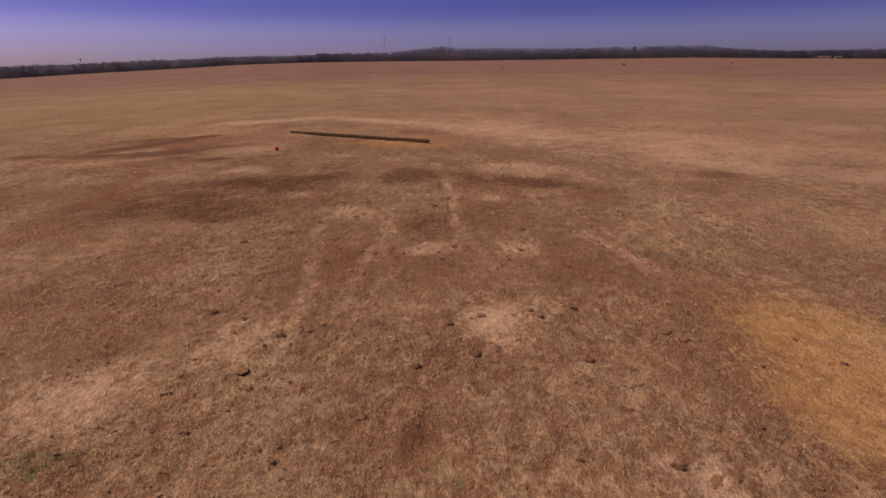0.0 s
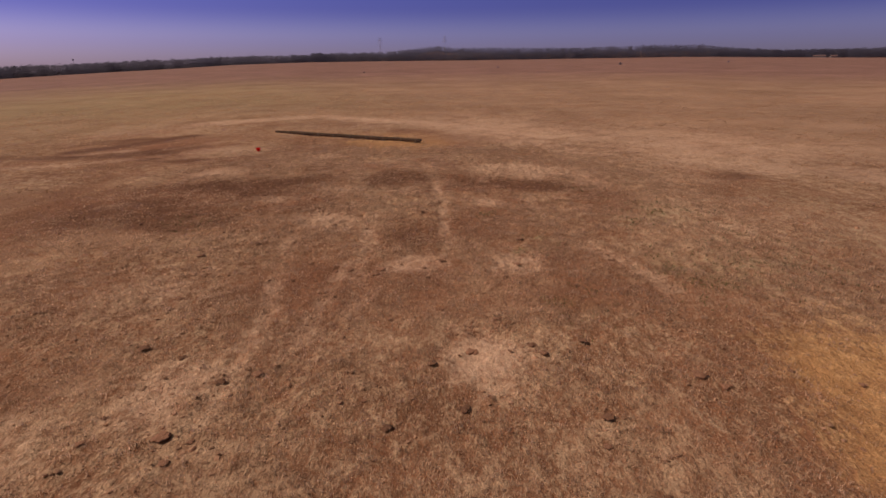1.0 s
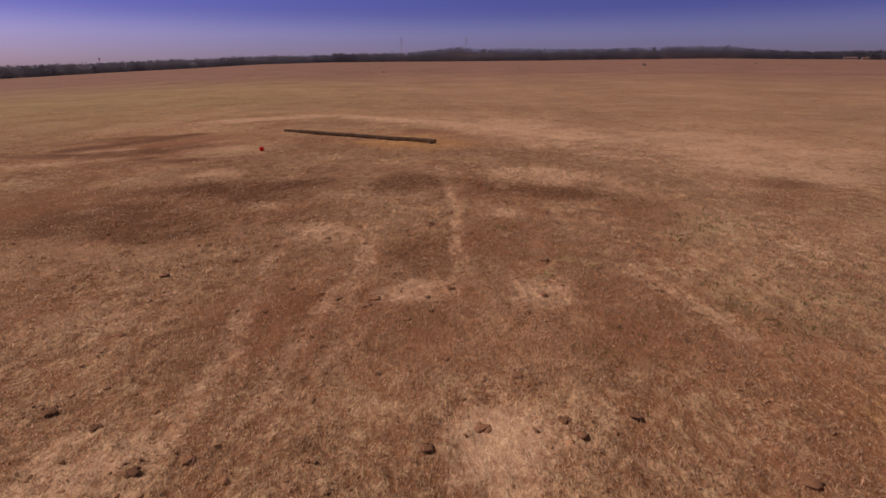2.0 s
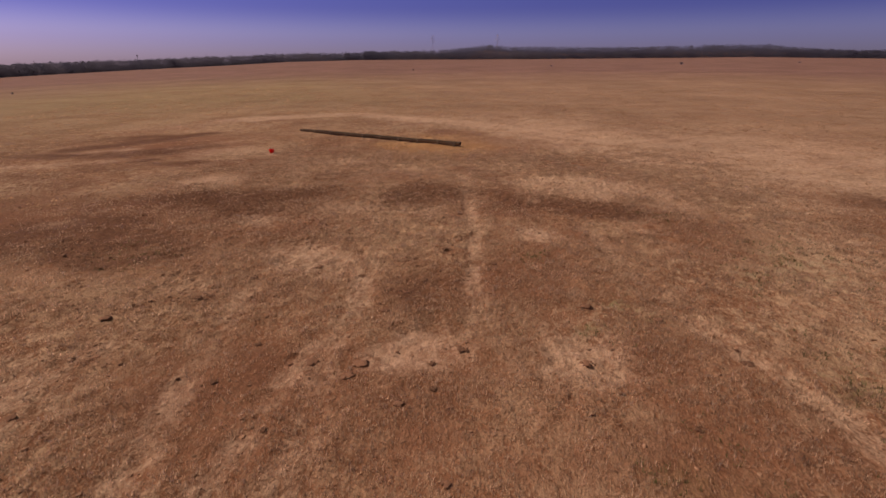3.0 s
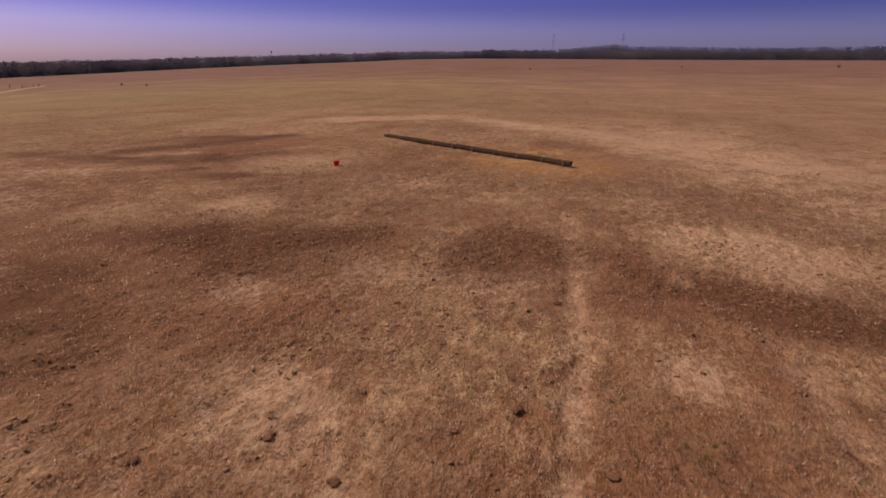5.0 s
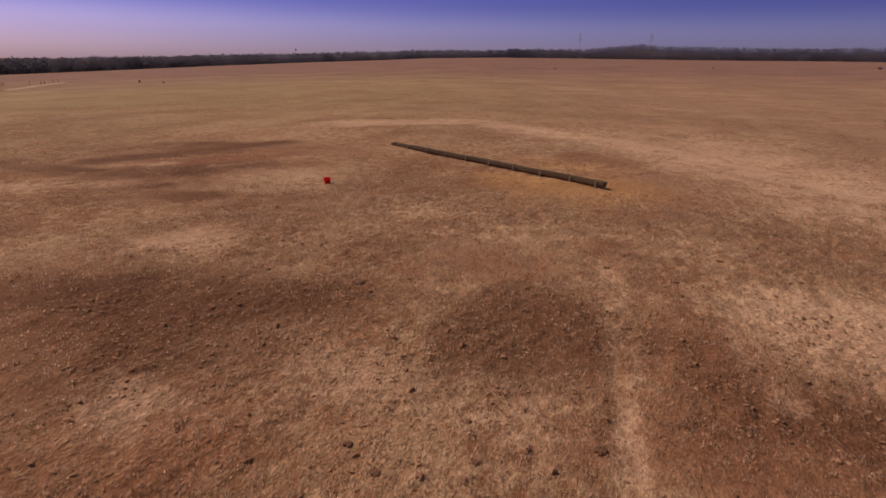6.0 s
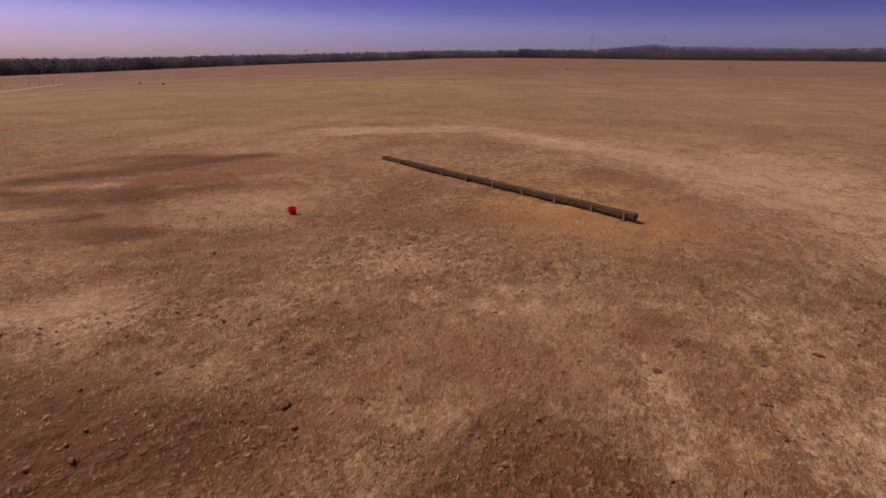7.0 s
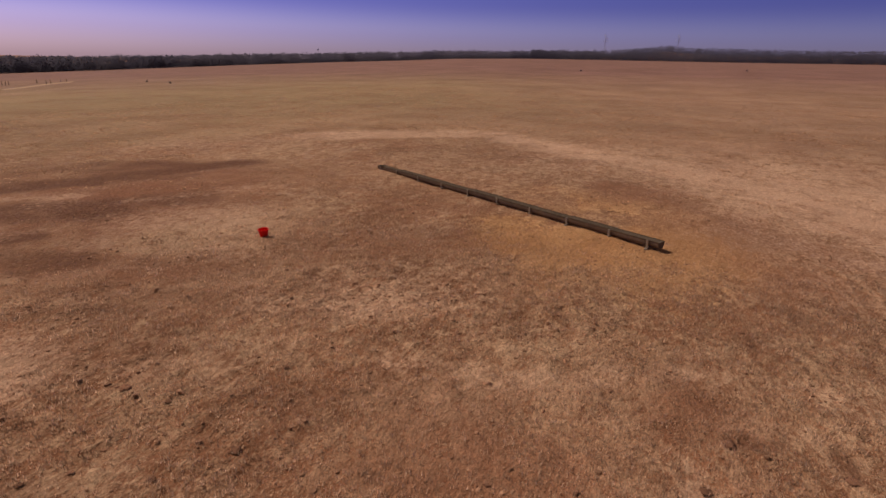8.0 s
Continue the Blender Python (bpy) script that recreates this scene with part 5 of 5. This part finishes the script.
def crumbs():
    """Hard clods and crumbs of trodden soil, thick where the herd has churned the ground."""
    rng, x, y = scatter(130000, 3, -22, 18, 5.5, 54)
    worn = wear(x, y)
    clump = ease(rough(x, y, 0.7, 61, 3), 0.36, 0.64)
    keep = rng.uniform(0, 1, len(x)) < (0.05 + 0.95 * clump * trodden(x, y, worn)) * (1 - 0.85 * ease(np.hypot(x + 2, y - 26), 17, 32))
    x, y = x[keep], y[keep]
    z = surface(x, y)
    n = len(x)
    size = 0.014 + 0.05 * rng.uniform(0, 1, n) ** 3.0
    ang = np.arange(5) * 2 * np.pi / 5
    low = np.stack([np.cos(ang), np.sin(ang), np.full(5, -0.3)], -1)
    high = np.stack([0.66 * np.cos(ang + 0.5), 0.66 * np.sin(ang + 0.5), np.full(5, 0.75)], -1)
    shape = np.concatenate([low, high])
    verts = shape[None] * rng.uniform(0.65, 1.3, (n, 10, 1)) + rng.normal(0, 0.12, (n, 10, 3))
    turn = rng.uniform(0, 2 * np.pi, n)
    c, s = np.cos(turn)[:, None], np.sin(turn)[:, None]
    long = rng.uniform(0.6, 1.0, (n, 1))
    vx, vy = verts[..., 0] * c - verts[..., 1] * s * long, verts[..., 0] * s + verts[..., 1] * c * long
    tall = rng.uniform(0.25, 0.5, (n, 1))
    verts = np.stack([vx, vy, verts[..., 2] * tall], -1) * size[:, None, None] + np.stack([x, y, z], -1)[:, None]
    tri = [(i, (i + 1) % 5, 5 + i) for i in range(5)] + [((i + 1) % 5, 5 + (i + 1) % 5, 5 + i) for i in range(5)] + [(5, 6, 7), (5, 7, 8), (5, 8, 9)]
    faces = (np.arange(n)[:, None, None] * 10 + np.array(tri)).reshape(-1, 3)
    tagged(from_arrays("soil_crumbs", verts.reshape(-1, 3), faces, MAT_CLOD), "scattered dark crumbs of dried soil and dung", "soil crumbs", kind="stuff")


def dung_crumbs():
    """Broken dry dung lying about in loose drifts, from the walk's ground out to the trough and beyond."""
    rng, x, y = scatter(13000, 13, -34, 40, 6, 84)
    drift = ease(rough(x, y, 5.0, 63, 3), 0.40, 0.66)
    keep = rng.uniform(0, 1, len(x)) < 0.05 + 0.45 * drift * ease(rough(x, y, 1.2, 67, 2), 0.35, 0.7)
    x, y = x[keep], y[keep]
    n = len(x)
    size = 0.025 + 0.065 * rng.uniform(0, 1, n) ** 2.2
    z = surface(x, y)
    ang = np.arange(7) * 2 * np.pi / 7
    low = np.stack([np.cos(ang), np.sin(ang), np.full(7, -0.25)], -1)
    high = np.stack([np.cos(ang + 0.4) * 0.62, np.sin(ang + 0.4) * 0.62, np.full(7, 0.32)], -1)
    shape = np.concatenate([low, high, [[0, 0, 0.4]]])
    verts = shape[None] * rng.uniform(0.6, 1.3, (n, 15, 1)) * np.array([1.25, 0.75, 1.0])
    turn = rng.uniform(0, 2 * np.pi, n)
    c, s = np.cos(turn)[:, None], np.sin(turn)[:, None]
    verts = np.stack([verts[..., 0] * c - verts[..., 1] * s, verts[..., 0] * s + verts[..., 1] * c, verts[..., 2]], -1)
    verts = verts * size[:, None, None] + np.stack([x, y, z], -1)[:, None]
    tri = [(i, (i + 1) % 7, 7 + i) for i in range(7)] + [((i + 1) % 7, 7 + (i + 1) % 7, 7 + i) for i in range(7)] + [(7 + i, 7 + (i + 1) % 7, 14) for i in range(7)]
    faces = (np.arange(n)[:, None, None] * 15 + np.array(tri)).reshape(-1, 3)
    tagged(from_arrays("dung_crumbs", verts.reshape(-1, 3), faces, MAT_CRUMBLED, True), "broken dark brown dry dung strewn over the pasture", "dung", kind="stuff")


def dead_grass():
    """Short grazed dead grass, standing in small tufts."""
    rng, x, y = scatter(400000, 5, -18, 17, 5.5, 48)
    worn = wear(x, y)
    bare = np.clip(np.maximum(worn["sand"] * 0.9, np.maximum(worn["dark"] * 0.8, worn["ochre"] * 0.85)) + 0.25 * worn["red"], 0, 1)
    edge = 1 - ease(np.maximum(np.abs(x + 0.5) - 12.5, np.abs(y - 26) - 18), 0, 4)
    keep = rng.uniform(0, 1, len(x)) < (1 - bare) * edge * (0.2 + 0.8 * ease(rough(x, y, 0.8, 83, 4), 0.38, 0.6))
    x, y = x[keep], y[keep]
    blades_at(rng, x, y, 4, 0.03, (0.028, 0.11), (0.004, 0.010), 0.40, MAT_STRAW, "dead_grass", "short dead straw-coloured grass over the pasture")


def tussocks():
    """Coarser dead tufts scattered over the open field."""
    rng, x, y = scatter(60000, 15, -60, 62, 18, 130)
    worn = wear(x, y)
    close = (np.abs(x + 0.5) < 13) & (np.abs(y - 26) < 18)
    far = np.hypot(x + 2, y - 30)
    keep = ~close & (rng.uniform(0, 1, len(x)) < (0.12 + 0.6 * ease(rough(x, y, 3.0, 87, 3), 0.42, 0.66)) * (1 - 0.5 * ease(far, 40, 110)) * (1 - np.clip(0.8 * worn["sand"] + 0.9 * worn["dark"] + 0.6 * worn["red"], 0, 1)))
    x, y = x[keep], y[keep]
    blades_at(rng, x, y, 9, 0.13, (0.03, 0.085), (0.025, 0.06), 0.9, MAT_TUSSOCK, "field_tussocks", "coarse dead tussocks dotted over the open field")


def blades_at(rng, x, y, blades, spread, height, width, lean, material, name, label):
    z, n = surface(x, y), len(x)
    turn = rng.uniform(0, 2 * np.pi, (n, blades))
    tuft = rng.uniform(0.55, 1.15, (n, 1))
    tall = rng.uniform(*height, (n, blades)) * tuft
    wide = rng.uniform(*width, (n, blades))
    bx, by = x[:, None] + rng.normal(0, spread, (n, blades)), y[:, None] + rng.normal(0, spread, (n, blades))
    nx, ny = -np.sin(turn) * wide, np.cos(turn) * wide
    reach = tall * lean * rng.normal(0, 1, (n, blades))
    zz = np.repeat(z[:, None], blades, 1) - 0.012
    corners = [np.stack([bx - nx, by - ny, zz], -1), np.stack([bx + nx, by + ny, zz], -1)]
    corners.append(np.stack([bx + np.cos(turn) * reach, by + np.sin(turn) * reach, zz + tall], -1))
    verts = np.stack(corners, 2).reshape(-1, 3)
    tagged(from_arrays(name, verts, np.arange(len(verts)).reshape(-1, 3), material), label, "grass", kind="stuff")


def fresh_grass():
    rng, x, y = scatter(60000, 9, -12, 12, 5.5, 30)
    keep = rng.uniform(0, 1, len(x)) < 1.2 * wear(x, y)["green"] * ease(rough(x, y, 0.5, 97, 3), 0.46, 0.62)
    x, y = x[keep], y[keep]
    z, n, blades = surface(x, y), int(keep.sum()), 4
    turn = rng.uniform(0, 2 * np.pi, (n, blades))
    reach, tall = rng.uniform(0.02, 0.07, (n, blades)), rng.uniform(0.03, 0.09, (n, blades))
    bx, by = x[:, None] + rng.normal(0, 0.02, (n, blades)), y[:, None] + rng.normal(0, 0.02, (n, blades))
    nx, ny = -np.sin(turn) * 0.007, np.cos(turn) * 0.007
    zz = np.repeat(z[:, None], blades, 1)
    corners = [np.stack([bx - nx, by - ny, zz - 0.01], -1), np.stack([bx + nx, by + ny, zz - 0.01], -1)]
    corners.append(np.stack([bx + np.cos(turn) * reach, by + np.sin(turn) * reach, zz + tall], -1))
    verts = np.stack(corners, 2).reshape(-1, 3)
    tagged(from_arrays("fresh_grass", verts, np.arange(len(verts)).reshape(-1, 3), MAT_SPRIG), "sparse sprigs of fresh green grass among the straw", "grass", kind="stuff")


crumbs()
dung_crumbs()
dead_grass()
tussocks()
fresh_grass()
